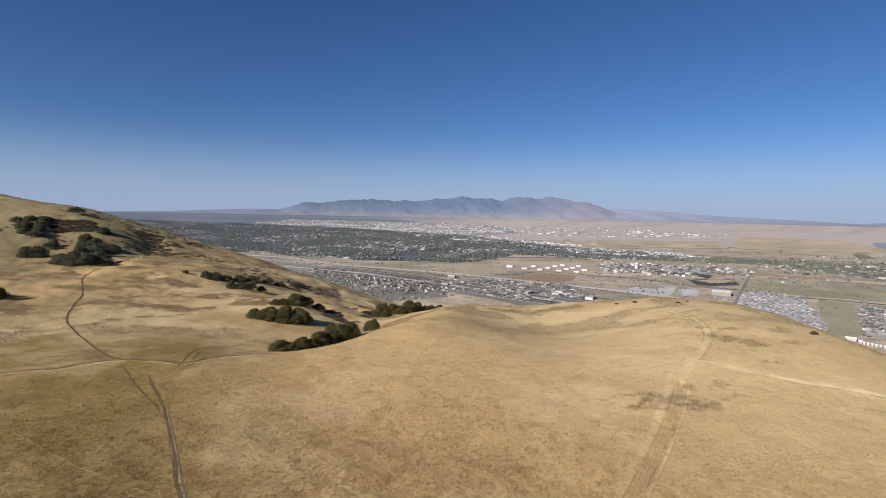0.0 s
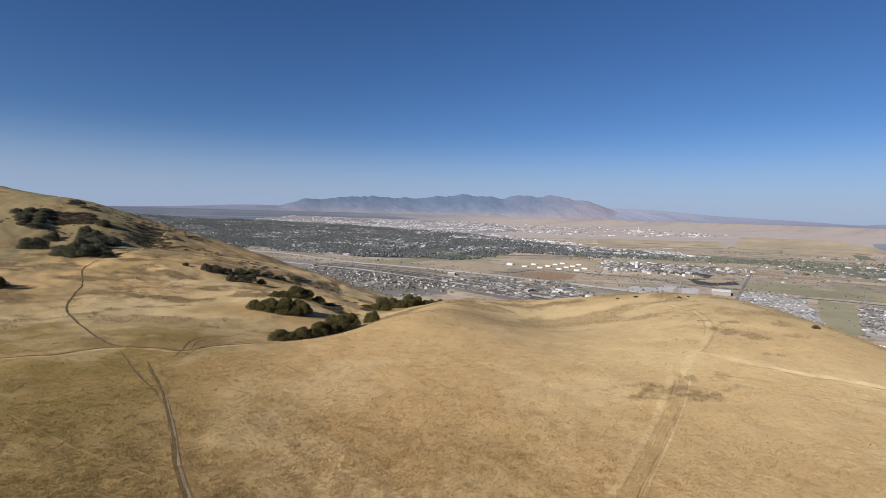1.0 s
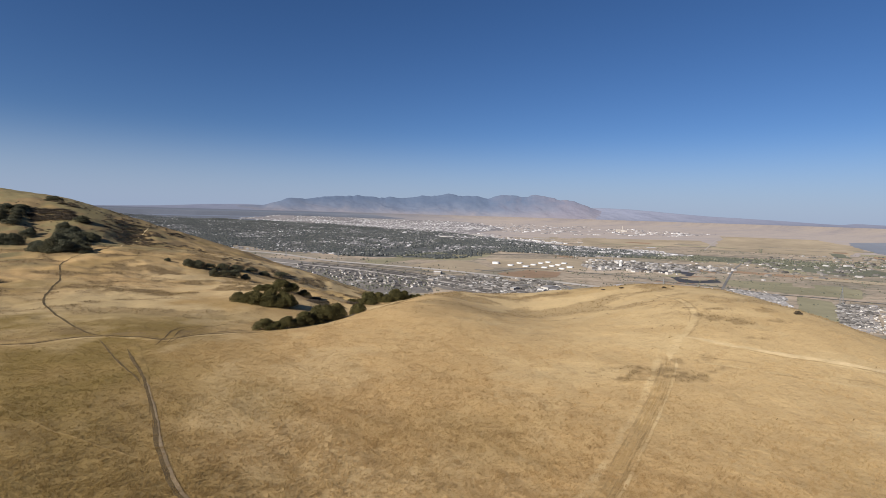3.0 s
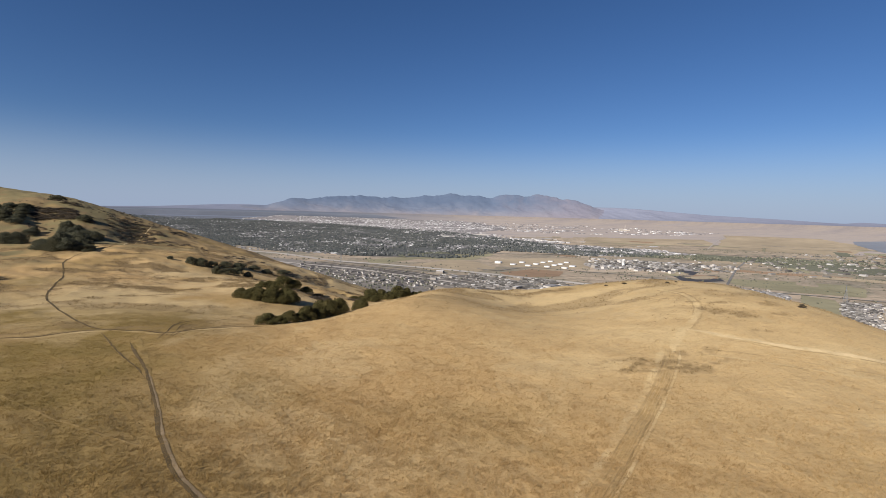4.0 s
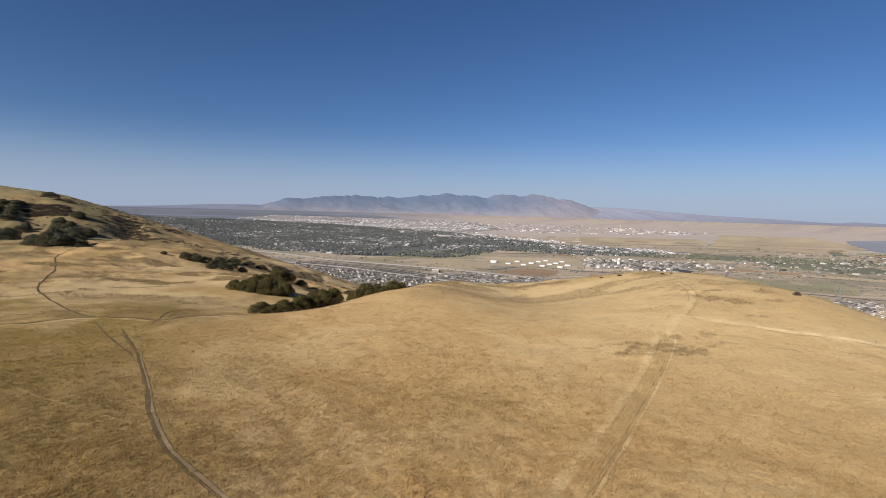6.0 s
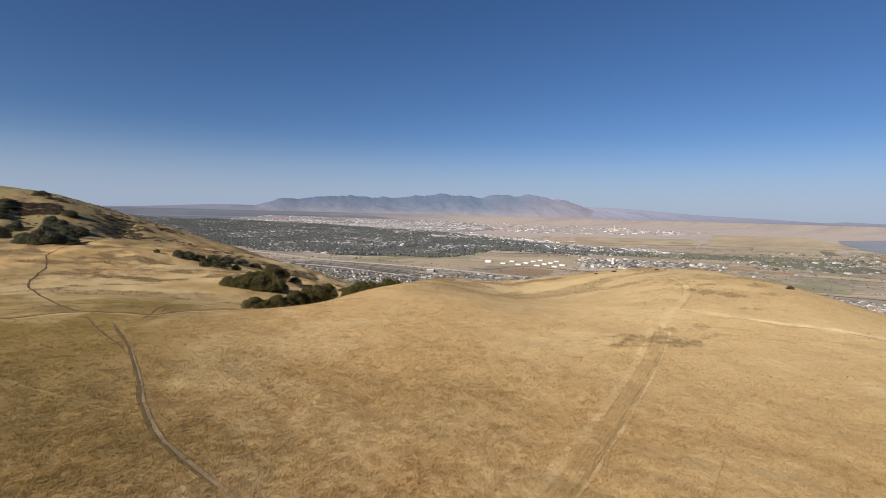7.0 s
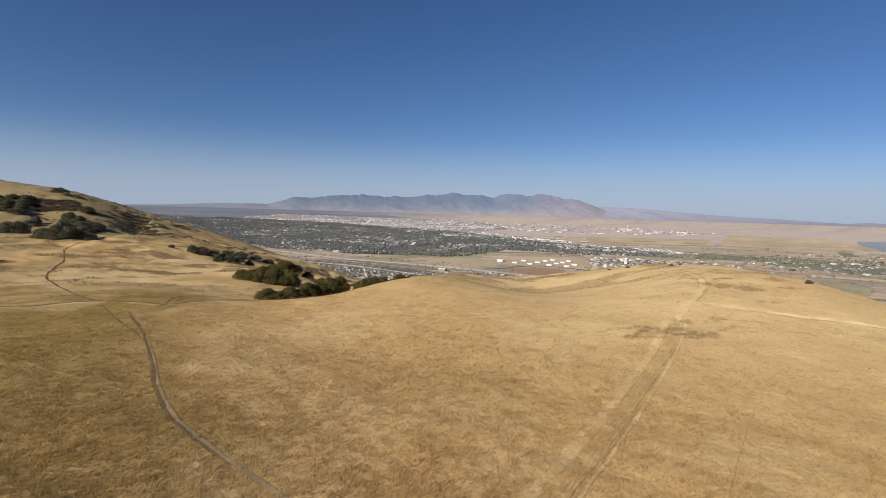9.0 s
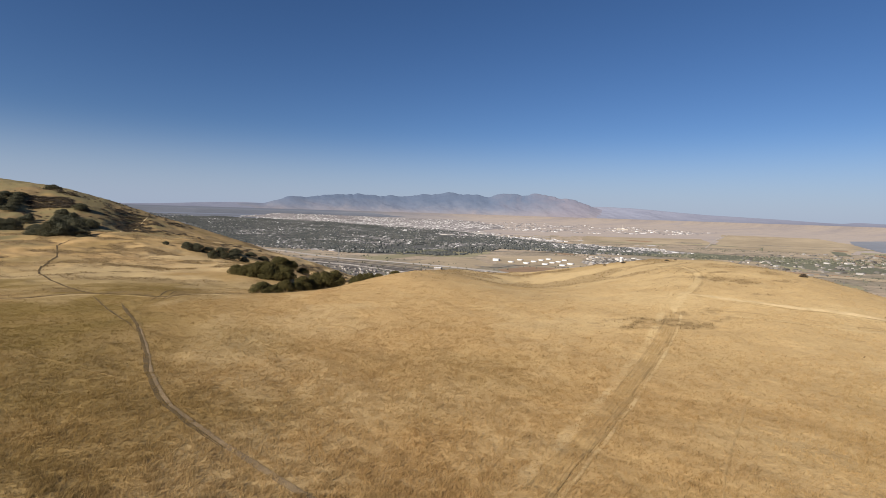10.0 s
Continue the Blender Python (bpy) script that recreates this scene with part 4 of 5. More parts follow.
# ---- distant range ----
CREST = [(-50, -10), (-35, -4), (-31, 2), (-21.9, 21), (-20.3, 40), (-18.0, 45), (-16.9, 73), (-15.2, 119), (-13.4, 118), (-11.6, 139), (-8.0, 159), (-5.5, 149), (-4.2, 158), (-2.7, 151), (-1.4, 175), (0.8, 180), (2.1, 209), (3.0, 195), (5.2, 189), (6.6, 170), (8.0, 205), (9.3, 213), (10.2, 188), (11.7, 206), (12.7, 203), (13.3, 183), (14.8, 174), (15.6, 162), (16.5, 140), (17.2, 118), (18.2, 94), (19.2, 78), (20.4, 60), (22, 30), (24, 6), (26, -4), (36, -12), (50, -16)]
FARTHER = [(-50, 0), (-36, 0), (-31, 8), (-28, 16), (-26, 26), (-23, 42), (-20, 50), (-17, 46), (-8, 60), (8, 80), (16, 106), (19.5, 106), (22, 98), (24, 86), (26.5, 70), (29, 56), (31.5, 48), (35, 36), (38, 22), (39.5, 18), (40.5, 30), (43, 22), (50, 10)]


def build_range(label, crest, mat, near, deep, crag, foot):
    az = np.arange(-50, 50, 0.1)
    s = np.linspace(0, 1, 34)
    top = np.interp(az, [c[0] for c in crest], [c[1] for c in crest])
    top = np.convolve(np.pad(top, 3, "edge"), np.array((1, 2, 3, 4, 3, 2, 1)) / 16.0, "valid")
    craggy = np.clip((top - 40) / 110, 0, 1) * crag * fbm(az, az * 0 + 3, 0.9, 4, 71)
    a, q = np.meshgrid(az, s, indexing="ij")
    r = near + deep * q
    spur = fbm(a * 82 + 220 * q, 500 * q, 170, 5, 73)
    rise = np.clip(q * 1.04, 0, 1) ** 1.5
    z = foot + (top[:, None] - foot) * np.clip(rise * (1 + 0.07 * spur * (1 - rise)), 0, 1) + craggy[:, None] * rise ** 8 + np.clip((top[:, None] - 30) / 100, 0, 1) * 55 * spur * rise * (1 - rise)
    x, y = np.sin(np.radians(a)) * r, np.cos(np.radians(a)) * r
    n, m = a.shape
    i, j = np.meshgrid(np.arange(n - 1), np.arange(m - 1), indexing="ij")
    f = np.stack([i * m + j, i * m + j + 1, (i + 1) * m + j + 1, (i + 1) * m + j], -1).reshape(-1, 4)[:, ::-1]
    tagged(new("backdrop_range", mesh_np("backdrop_range", np.stack([x, y, z], -1).reshape(-1, 3), f, (mat,), True)), label, "mountains", kind="structure")


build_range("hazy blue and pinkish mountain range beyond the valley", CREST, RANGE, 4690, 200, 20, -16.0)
build_range("hills on the horizon painted in pale lavender haze", FARTHER, RANGE_PALE, 4695, 220, 4, -12.0)


# ---- valley: fields, roads ----
def inside(poly, x, y):
    hit = np.zeros(np.shape(x), dtype=bool)
    p = np.array(poly, dtype=float)
    for (x0, y0), (x1, y1) in zip(p, np.roll(p, -1, 0)):
        cross = ((y0 > y) != (y1 > y)) & (x < (x1 - x0) * (y - y0) / (y1 - y0 + 1e-9) + x0)
        hit ^= cross
    return hit


laid = []                               # plots laid so far; each lies a little over the last


def field(name, label, poly, mat, lift=0.6, category="field"):
    """A flat plot of land on the valley floor, draped in small triangles."""
    p = np.array(poly, dtype=float)
    q = np.roll(p, -1, 0)
    c = p.mean(0)
    turn = (p[:, 0] - c[0]) * (q[:, 1] - c[1]) - (p[:, 1] - c[1]) * (q[:, 0] - c[0])
    tri = np.stack([np.broadcast_to(c, p.shape), p, q], 1)[turn * np.sign(turn.sum()) > 0]
    for _ in range(5 if np.ptp(p, axis=0).max() > 500 else 3):
        a, b, c = tri[:, 0], tri[:, 1], tri[:, 2]
        ab, bc, ca = (a + b) / 2, (b + c) / 2, (c + a) / 2
        tri = np.concatenate([np.stack(t, 1) for t in ((a, ab, ca), (ab, b, bc), (ca, bc, c), (ab, bc, ca))])
    v = tri.reshape(-1, 2)
    span = np.ptp(p, axis=0).max()
    x = v[:, 0] + span * 0.035 * fbm(v[:, 0], v[:, 1], span * 0.3, 5, len(label))
    y = v[:, 1] + span * 0.035 * fbm(v[:, 0], v[:, 1], span * 0.3, 5, len(label) + 4)
    laid.append(name)
    w, _ = warp(x, y, 0.3 * lift + 0.008 * len(laid))
    return tagged(new(name, mesh_np(name, w, np.arange(len(w)).reshape(-1, 3), (mat,))), label, category, kind="structure")


def road(name, label, points, width, mat, lift=1.0):
    line = spline(points, 25)
    d = np.gradient(line, axis=0)
    d /= np.hypot(d[:, 0], d[:, 1])[:, None]
    side = np.stack([d[:, 1], -d[:, 0]], -1) * width / 2
    l, _ = warp(line[:, 0] - side[:, 0], line[:, 1] - side[:, 1], 0.9 + 0.15 * lift)
    r, _ = warp(line[:, 0] + side[:, 0], line[:, 1] + side[:, 1], 0.9 + 0.15 * lift)
    n = len(line)
    k = np.arange(n - 1)
    f = np.stack([k, k + n, k + n + 1, k + 1], -1)
    return tagged(new(name, mesh_np(name, np.concatenate([l, r]), f, (mat,))), label, "road", kind="structure")


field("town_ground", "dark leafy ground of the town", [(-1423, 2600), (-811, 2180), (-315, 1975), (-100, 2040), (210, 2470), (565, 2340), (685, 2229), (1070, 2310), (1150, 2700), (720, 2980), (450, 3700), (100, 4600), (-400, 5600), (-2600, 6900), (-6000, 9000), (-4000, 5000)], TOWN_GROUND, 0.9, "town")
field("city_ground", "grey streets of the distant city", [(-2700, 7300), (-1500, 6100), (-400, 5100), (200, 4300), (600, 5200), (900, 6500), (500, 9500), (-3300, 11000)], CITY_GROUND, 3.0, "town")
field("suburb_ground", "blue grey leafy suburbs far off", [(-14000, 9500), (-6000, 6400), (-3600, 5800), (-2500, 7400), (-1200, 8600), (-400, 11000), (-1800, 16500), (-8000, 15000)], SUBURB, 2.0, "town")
field("field", "tan dry field beside the railway", [(-72, 1695), (79, 1935), (161, 1887), (218, 1677), (132, 1543), (-6, 1579)], TAN)
field("field", "reddish bare earth plot near white tanks", [(212, 1556), (328, 1663), (427, 1618), (377, 1487), (235, 1430)], RUST)
field("field", "green strip of trees and grass below the town", [(-254, 1849), (-98, 2014), (211, 2496), (292, 2257), (164, 1930), (-51, 1932), (-178, 1711)], OLIVE)
field("tank_yard", "brown bare yard of the tank farm", [(225, 2011), (642, 2130), (560, 1766), (397, 1643), (232, 1763)], TAN, 0.5, "yard")
field("gravel_pan", "pale grey gravel pan", [(480, 1333), (579, 1432), (651, 1397), (554, 1231), (493, 1232)], GRAVEL, 0.8)
field("gravel_pan", "small pale gravel pan", [(633, 1353), (695, 1361), (623, 1231), (579, 1226)], GRAVEL, 0.8)
field("pond", "dark narrow evaporation pond", [(722, 1870), (826, 1869), (900, 1692), (840, 1595), (773, 1704)], POND, 0.8, "pond")
field("pond", "dark shallow pond with pale banks", [(756, 1569), (908, 1605), (858, 1459), (718, 1406)], POND, 0.7, "pond")
field("gravel_pan", "tan bank between dark ponds", [(770, 1545), (860, 1580), (890, 1560), (840, 1500), (790, 1490)], TAN, 1.1)
field("grey_yard", "grey yard crowded with pale roofs", [(804, 1345), (880, 1225), (668, 868), (600, 900), (560, 1000), (640, 1094)], LOT, 0.6, "yard")
field("pasture", "olive green pasture wedge", [(905, 1222), (938, 1149), (800, 940), (690, 826), (640, 850), (760, 1020)], OLIVE)
field("grey_yard", "grey housing area among roads", [(926, 1123), (1020, 1119), (760, 831), (700, 829)], LOT, 0.7, "yard")
field("pasture", "olive wetland pasture", [(896, 1524), (1093, 1491), (1226, 1398), (1053, 1199), (931, 1267), (843, 1380)], OLIVE)
field("field", "broad tan field beyond the river", [(1256, 4107), (2269, 4210), (1839, 3274), (925, 3050)], TAN, 1.2)
field("field", "broad tan salt meadow", [(3127, 5367), (3926, 5089), (3172, 3646), (2228, 2655), (1718, 2997)], TAN, 1.2)
field("lake_arm", "broad blue grey lake beyond salt flats", [(3857, 4596), (3247, 3802), (2810, 3121), (2570, 2662), (2560, 2387), (4388, 4092), (4724, 4892)], LAKE, 3.0, "lake")
field("rail_corridor", "brown grey gravelled ground along the railway", [(-700, 1900), (-420, 1760), (-100, 1545), (120, 1320), (330, 1120), (420, 1020), (300, 960), (150, 1080), (-50, 1290), (-300, 1480), (-650, 1690)], RAIL_GROUND, 0.4, "yard")
field("river_meadow", "grey green river meadow belt", [(700, 2330), (987, 2238), (1380, 1990), (1417, 1774), (1700, 1700), (1800, 2100), (1400, 2500), (1000, 2650)], GREEN, 0.9)
field("grey_yard", "grey industrial yard", [(560, 1850), (700, 1990), (980, 1930), (1010, 1700), (900, 1720), (760, 1880), (640, 1720), (560, 1700)], LOT, 0.5, "yard")
field("grey_yard", "grey yard with tracks and sheds", [(-60, 1420), (140, 1480), (260, 1330), (330, 1180), (200, 1110), (60, 1230)], RAIL_GROUND, 0.5, "yard")
field("grey_yard", "grey streets of the housing below the hill", [(-420, 1560), (-160, 1500), (0, 1330), (20, 1150), (-120, 1100), (-330, 1280)], RAIL_GROUND, 0.5, "yard")

plots = np.random.default_rng(77)
for k in range(64):
    right = k % 3
    cx, cy = (plots.uniform(1150, 3300), plots.uniform(1500, 3700)) if right else (plots.uniform(480, 1250), plots.uniform(1330, 2250))
    long, wide = (plots.uniform(140, 420), plots.uniform(60, 190)) if right else (plots.uniform(60, 150), plots.uniform(30, 80))
    d = np.array((0.55, 0.83)) if k % 2 else np.array((0.83, -0.55))
    e = np.array((-d[1], d[0]))
    c = np.array((cx, cy))
    corners = [tuple(c + d * long * a + e * wide * b) for a, b in ((-0.5, -0.5), (0.5, -0.55), (0.55, 0.5), (-0.45, 0.5))]
    mat, label = ((TAN, "tan dry field plot on the valley floor"), (OLIVE, "olive pasture plot on the valley floor"), (GREEN, "dull green plot on the valley floor"), (RUST, "reddish bare plot on the valley floor"), (VALLEY, "mottled dry plot on the valley floor"))[int(plots.integers(0, 5))]
    field("field", label, corners, mat, 0.3)

road("freeway", "pale concrete freeway across the valley", [(-811, 2121), (-590, 2009), (-369, 1807), (-158, 1697), (30, 1600), (194, 1486), (336, 1387), (410, 1324), (489, 1258), (620, 1120)], 32, CONCRETE, 1.6)
road("highway", "grey highway beside the railway", [(-590, 1746), (-411, 1653), (-251, 1569), (-101, 1442), (26, 1334), (134, 1232), (228, 1145), (320, 1050)], 18, CONCRETE, 1.4)
road("railway", "dark ballast railway line", [(-420, 1690), (-120, 1490), (-20, 1394), (96, 1274), (195, 1180), (271, 1113), (360, 1030)], 12, BALLAST, 1.3)
road("railway", "second dark railway line", [(-300, 1560), (-20, 1360), (85, 1250), (185, 1160), (260, 1090)], 9, BALLAST, 1.5)
road("road", "grey road past the tank farm", [(150, 1640), (208, 1598), (300, 1690), (381, 1700), (498, 1615), (604, 1560), (718, 1406), (800, 1345)], 10, ASPHALT, 1.2)
road("road", "straight dark road with verges", [(600, 1050), (683, 1173), (1089, 1788), (1315, 2104), (1560, 2480)], 7, ASPHALT, 1.3)
road("road", "far straight road across tan fields", [(1605, 2924), (2443, 4271), (3206, 5399)], 7, CONCRETE, 2.2)
road("road", "grey road past the pasture", [(740, 1400), (809, 1335), (863, 1250), (944, 1210), (1018, 1158), (1150, 1080)], 11, ASPHALT, 1.2)
road("loop_road", "curved grey access road", [(240, 1290), (285, 1335), (349, 1322), (356, 1250), (310, 1150), (239, 1109)], 12, ASPHALT, 1.5)
RAIL = np.array([(-420, 1690), (-120, 1490), (-20, 1394), (96, 1274), (195, 1180), (271, 1113), (360, 1030)], dtype=float)
for off, wide, mat in ((-62, 5, CONCRETE), (-44, 6, BALLAST), (-24, 4, GRAVEL), (24, 5, BALLAST), (38, 4, CONCRETE), (55, 6, BALLAST), (82, 5, CONCRETE), (112, 7, ASPHALT)):
    road("siding", "narrow siding or service lane beside the railway", [tuple(p) for p in RAIL + off * np.array((0.72, 0.69))], wide, mat, 1.1)
for k in range(9):
    a = np.array((-430.0, 1530.0)) + k * np.array((48.0, -36.0))
    road("street", "narrow grey street between houses", [tuple(a + np.array((-45, -75))), tuple(a), tuple(a + np.array((60, 95)))], 6, ASPHALT, 1.0)
for k in range(4):
    a = np.array((-440.0, 1500.0)) + k * np.array((22.0, 42.0))
    road("street", "narrow grey street between houses", [tuple(a), tuple(a + np.array((220, -165))), tuple(a + np.array((430, -330)))], 6, ASPHALT, 1.0)
for k, (x0, y0, x1, y1) in enumerate(((-900, 2450, 300, 2900), (-1500, 3600, 900, 3500), (500, 3300, 2600, 3100), (800, 2750, 1900, 2350), (-300, 2100, 900, 2350))):
    road("road", "grey valley road", [(x0, y0), ((x0 + x1) / 2, (y0 + y1) / 2 + 30), (x1, y1)], 16 + 6 * k % 3, ASPHALT, 2.0)


# ---- valley: buildings ----
def gable(w, l, h, rise, eave=0.6):
    """Walls and roof of a plain gabled building, its base at the origin."""
    a, b = w / 2, l / 2
    wv = np.array([(-a, -b, -2), (a, -b, -2), (a, b, -2), (-a, b, -2), (-a, -b, h), (a, -b, h), (a, b, h), (-a, b, h), (0, -b, h + rise), (0, b, h + rise)], dtype=float)
    wf = [(0, 1, 5, 4), (1, 2, 6, 5), (2, 3, 7, 6), (3, 0, 4, 7), (4, 5, 8, 8), (6, 7, 9, 9)]
    a, b, t = a + eave, b + eave, 0.5
    low = h - eave * rise / max(w / 2, 0.1)
    rv = np.array([(-a, -b, low), (0, -b, h + rise), (a, -b, low), (-a, b, low), (0, b, h + rise), (a, b, low)], dtype=float)
    rv = np.concatenate([rv + (0, 0, 0.05), rv + (0, 0, t)])
    rf = [(6, 7, 10, 9), (7, 8, 11, 10), (0, 3, 4, 1), (1, 4, 5, 2), (0, 1, 7, 6), (1, 2, 8, 7), (3, 9, 10, 4), (4, 10, 11, 5), (0, 6, 9, 3), (2, 5, 11, 8)]
    return wv, wf, rv, rf


def pydata(name, v, f, mat):
    me = bpy.data.meshes.new(name)
    me.from_pydata([tuple(p) for p in v], [], [tuple(dict.fromkeys(q)) for q in f])
    me.materials.append(mat)
    me.update()
    return me


def build_building(name, label, category, w, l, h, rise, roof_mat, group, doors=2):
    ob = tagged(new(name), label, category, group)
    wv, wf, rv, rf = gable(w, l, h, rise)
    part("wall", pydata("wall", wv, wf, WALL), ob)
    part("roof", pydata("roof", rv, rf, roof_mat), ob)
    for k in range(doors):
        y = -l / 2 + l * (k + 0.5) / doors
        v, f = box_arrays(w / 2 - 0.1, w / 2 + 0.12, y - min(2.2, l * 0.08), y + min(2.2, l * 0.08), 0, min(4.0, h * 0.6))
        part("door", pydata("door", v, f, DOOR), ob)
        v, f = box_arrays(-w * 0.3 + w * 0.6 * k / max(doors - 1, 1) - min(2.0, w * .07), -w * 0.3 + w * 0.6 * k / max(doors - 1, 1) + min(2.0, w * .07), -l / 2 - 0.12, -l / 2 + 0.1, 0.9, min(3.6, h * 0.7))
        part("window", pydata("window", v, f, DOOR), ob)
    return ob


PROTO = {
    "warehouse": [build_building("warehouse", "long pale industrial warehouse with a low roof", "warehouse", 26, 60, 9, 2.0, ROOF_PALE, "industrial buildings"),
                  build_building("warehouse", "pale metal industrial shed", "warehouse", 20, 34, 8, 1.8, ROOF_PALE, "industrial buildings")],
    "house": [build_building("house", "small house with a gabled grey roof", "house", 10, 15, 4, 2.6, ROOF_GREY, "valley houses"),
              build_building("house", "small house with a low gabled roof", "house", 9, 12, 3.5, 2.2, ROOF_GREY, "valley houses")],
    "shed": [build_building("shed", "pale flat shed in a crowded yard", "shed", 8, 18, 4, 0.8, ROOF_YARD, "yard sheds", 1)],
    "terrace": [build_building("house", "white gabled terrace house", "house", 10, 9, 5, 2.6, WHITE, "white terrace")],
    "hall": [build_building("hall", "white hall beside the terrace", "hall", 26, 46, 9, 3.0, WHITE, "white halls")],
}
placed = set()


def stand(kind, x, y, turn, sx=1.0, sy=1.0, sz=1.0, label=""):
    """Stands a building at true x, y on the valley floor."""
    proto = PROTO[kind][int(abs(x * 3.1 + y * 1.7)) % len(PROTO[kind])]
    w, k = warp(x, y, 0.4)
    k = float(k)
    m = Matrix.Translation(w) @ Matrix.Rotation(radians(turn), 4, "Z") @ Matrix.Diagonal((sx * k, sy * k, sz * k, 1))
    if proto.name not in placed:
        placed.add(proto.name)
        proto.matrix_basis = m
        ob = proto
    else:
        ob = copy_thing(proto, m)
    return tagged(ob, label) if label else ob


gen = np.random.default_rng(5)
# single large buildings
stand("warehouse", 698, 1265, 62, 1.5, 0.7, 1.0, "large white flat-roofed warehouse")
stand("warehouse", 8, 1345, 70, 0.45, 0.45, 0.6)
stand("warehouse", 28, 1500, 75, 0.5, 0.5, 0.7)
stand("warehouse", 300, 1240, 35, 1.0, 0.55, 0.8, "wide tan workshop inside the loop road")
stand("warehouse", 290, 1300, 35, 0.9, 0.45, 0.7)
stand("warehouse", 340, 1160, 60, 0.6, 0.4, 0.6)
for x, y, l in ((800, 3640, 3.6), (880, 3630, 3.0), (1010, 3380, 2.6), (1240, 3010, 2.0), (1300, 2960, 1.4), (-330, 3300, 3.0), (120, 3700, 3.0), (400, 4100, 3.4)):
    stand("warehouse", x, y, 90, 1.3, l * 0.8, 0.8, "very long white warehouse across the valley")
# industrial belt behind the ponds
for k in range(64):
    u, v = gen.uniform(0, 1), gen.uniform(0, 1)
    x, y = 620 + 470 * u + 40 * v, 2060 - 240 * u + (v - 0.5) * 150
    stand("warehouse", x, y, 20 + gen.integers(0, 2) * 90 + gen.uniform(-4, 4), gen.uniform(0.25, 0.7), gen.uniform(0.2, 0.6), gen.uniform(0.4, 0.8))
for k in range(34):
    u, v = gen.uniform(0, 1), gen.uniform(-1, 1)
    x, y = 570 + 250 * u, 1790 - 130 * u + 50 * v
    stand("warehouse", x, y, 30 + gen.integers(0, 2) * 90, gen.uniform(0.25, 0.6), gen.uniform(0.2, 0.5), gen.uniform(0.4, 0.9))
# sheds along the railway
for k in range(44):
    u = gen.uniform(0, 1)
    x, y = -40 + 330 * u + gen.uniform(-40, 60), 1440 - 250 * u + gen.uniform(-30, 50)
    stand("shed" if k % 5 else "warehouse", x, y, 45 + gen.integers(0, 2) * 90, gen.uniform(0.25, 0.6), gen.uniform(0.25, 0.6), 0.55)
# houses below the hill
for k in range(84):
    u, v = gen.uniform(0, 1), gen.uniform(-1, 1)
    x, y = -430 + 440 * u, 1560 - 330 * u + 90 * v
    stand("house", x, y, 38 + gen.integers(0, 2) * 90 + gen.uniform(-6, 6), gen.uniform(0.7, 1.1), gen.uniform(0.7, 1.1), gen.uniform(0.7, 1.0))
# crowded grey yard beyond the knoll
for k in range(230):
    u, v = gen.integers(0, 16) / 16 + gen.uniform(-0.012, 0.012), gen.uniform(0, 1)
    x, y = 600 + 60 * v + 240 * u * (0.35 + 0.65 * v), 880 + 90 * u + 400 * v - 60 * u * v
    stand("shed", x, y, 58 + gen.integers(0, 4) // 3 * 90, gen.uniform(0.3, 0.6), gen.uniform(0.22, 0.55), gen.uniform(0.35, 0.6))
# housing beyond the pasture
for k in range(150):
    u, v = gen.uniform(0, 1), gen.uniform(0, 1)
    x, y = 740 + 240 * v + 40 * u, 845 + 270 * v - 60 * u
    stand("house", x, y, 48 + gen.integers(0, 2) * 90, gen.uniform(0.4, 0.62), gen.uniform(0.4, 0.65), 0.6)
# white terrace at the foot of the knoll
for k in range(8):
    stand("terrace", 652 + 2.4 * k, 782 - 4.6 * k, 62, 0.42, 0.5, 0.7)
stand("hall", 652, 800, 50, 0.5, 0.30, 0.5)
stand("hall", 638, 814, 50, 0.3, 0.18, 0.5)
# far ranks along the river
for k in range(46):
    u = gen.uniform(0, 1)
    x, y = 1050 + 900 * u + gen.uniform(-60, 60), 2010 - 60 * u + gen.uniform(-130, 130)
    stand("house" if k % 2 else "shed", x, y, gen.uniform(0, 180), 1.1, 1.1, 0.9)


def build_tank():
    """A storage tank: shell, low cone roof with a rim, stair rail round the side."""
    tank = tagged(new("storage_tank"), "white cylindrical oil storage tank", "storage tank", "tank farm")
    n = 32
    a = np.linspace(0, 2 * np.pi, n, endpoint=False)
    c = np.stack([np.cos(a), np.sin(a)], -1)
    k = np.arange(n)
    k1 = (k + 1) % n

    def turned(profile):
        v = np.concatenate([np.concatenate([c * r, np.full((n, 1), z)], 1) for r, z in profile])
        f = np.concatenate([np.stack([k + i * n, k1 + i * n, k1 + (i + 1) * n, k + (i + 1) * n], -1) for i in range(len(profile) - 1)])
        return v, f

    v, f = turned([(15, -2), (15, 11.4)])
    part("shell", mesh_np("shell", v, f, (WHITE,), True), tank)
    v, f = turned([(15.25, 11.2), (15.25, 11.8), (14.9, 11.9), (7, 12.9), (0.3, 13.6)])
    part("roof", mesh_np("roof", v, f, (WHITE,), True), tank)
    vs = []
    for q in range(20):
        t = 0.05 * q + 3.6
        sv, sf = box_arrays(-0.7, 0.7, 15.0, 15.9, 0.4 + 0.55 * q, 0.7 + 0.55 * q)
        sv = np.stack([sv[:, 0] * math.cos(t) - sv[:, 1] * math.sin(t), sv[:, 0] * math.sin(t) + sv[:, 1] * math.cos(t), sv[:, 2]], -1)
        vs.append((sv, sf))
    sv, sf = joined(vs)
    part("stair", mesh_np("stair", sv, sf, (STEEL,)), tank, "grey spiral stair")
    return tank


first_tank = None
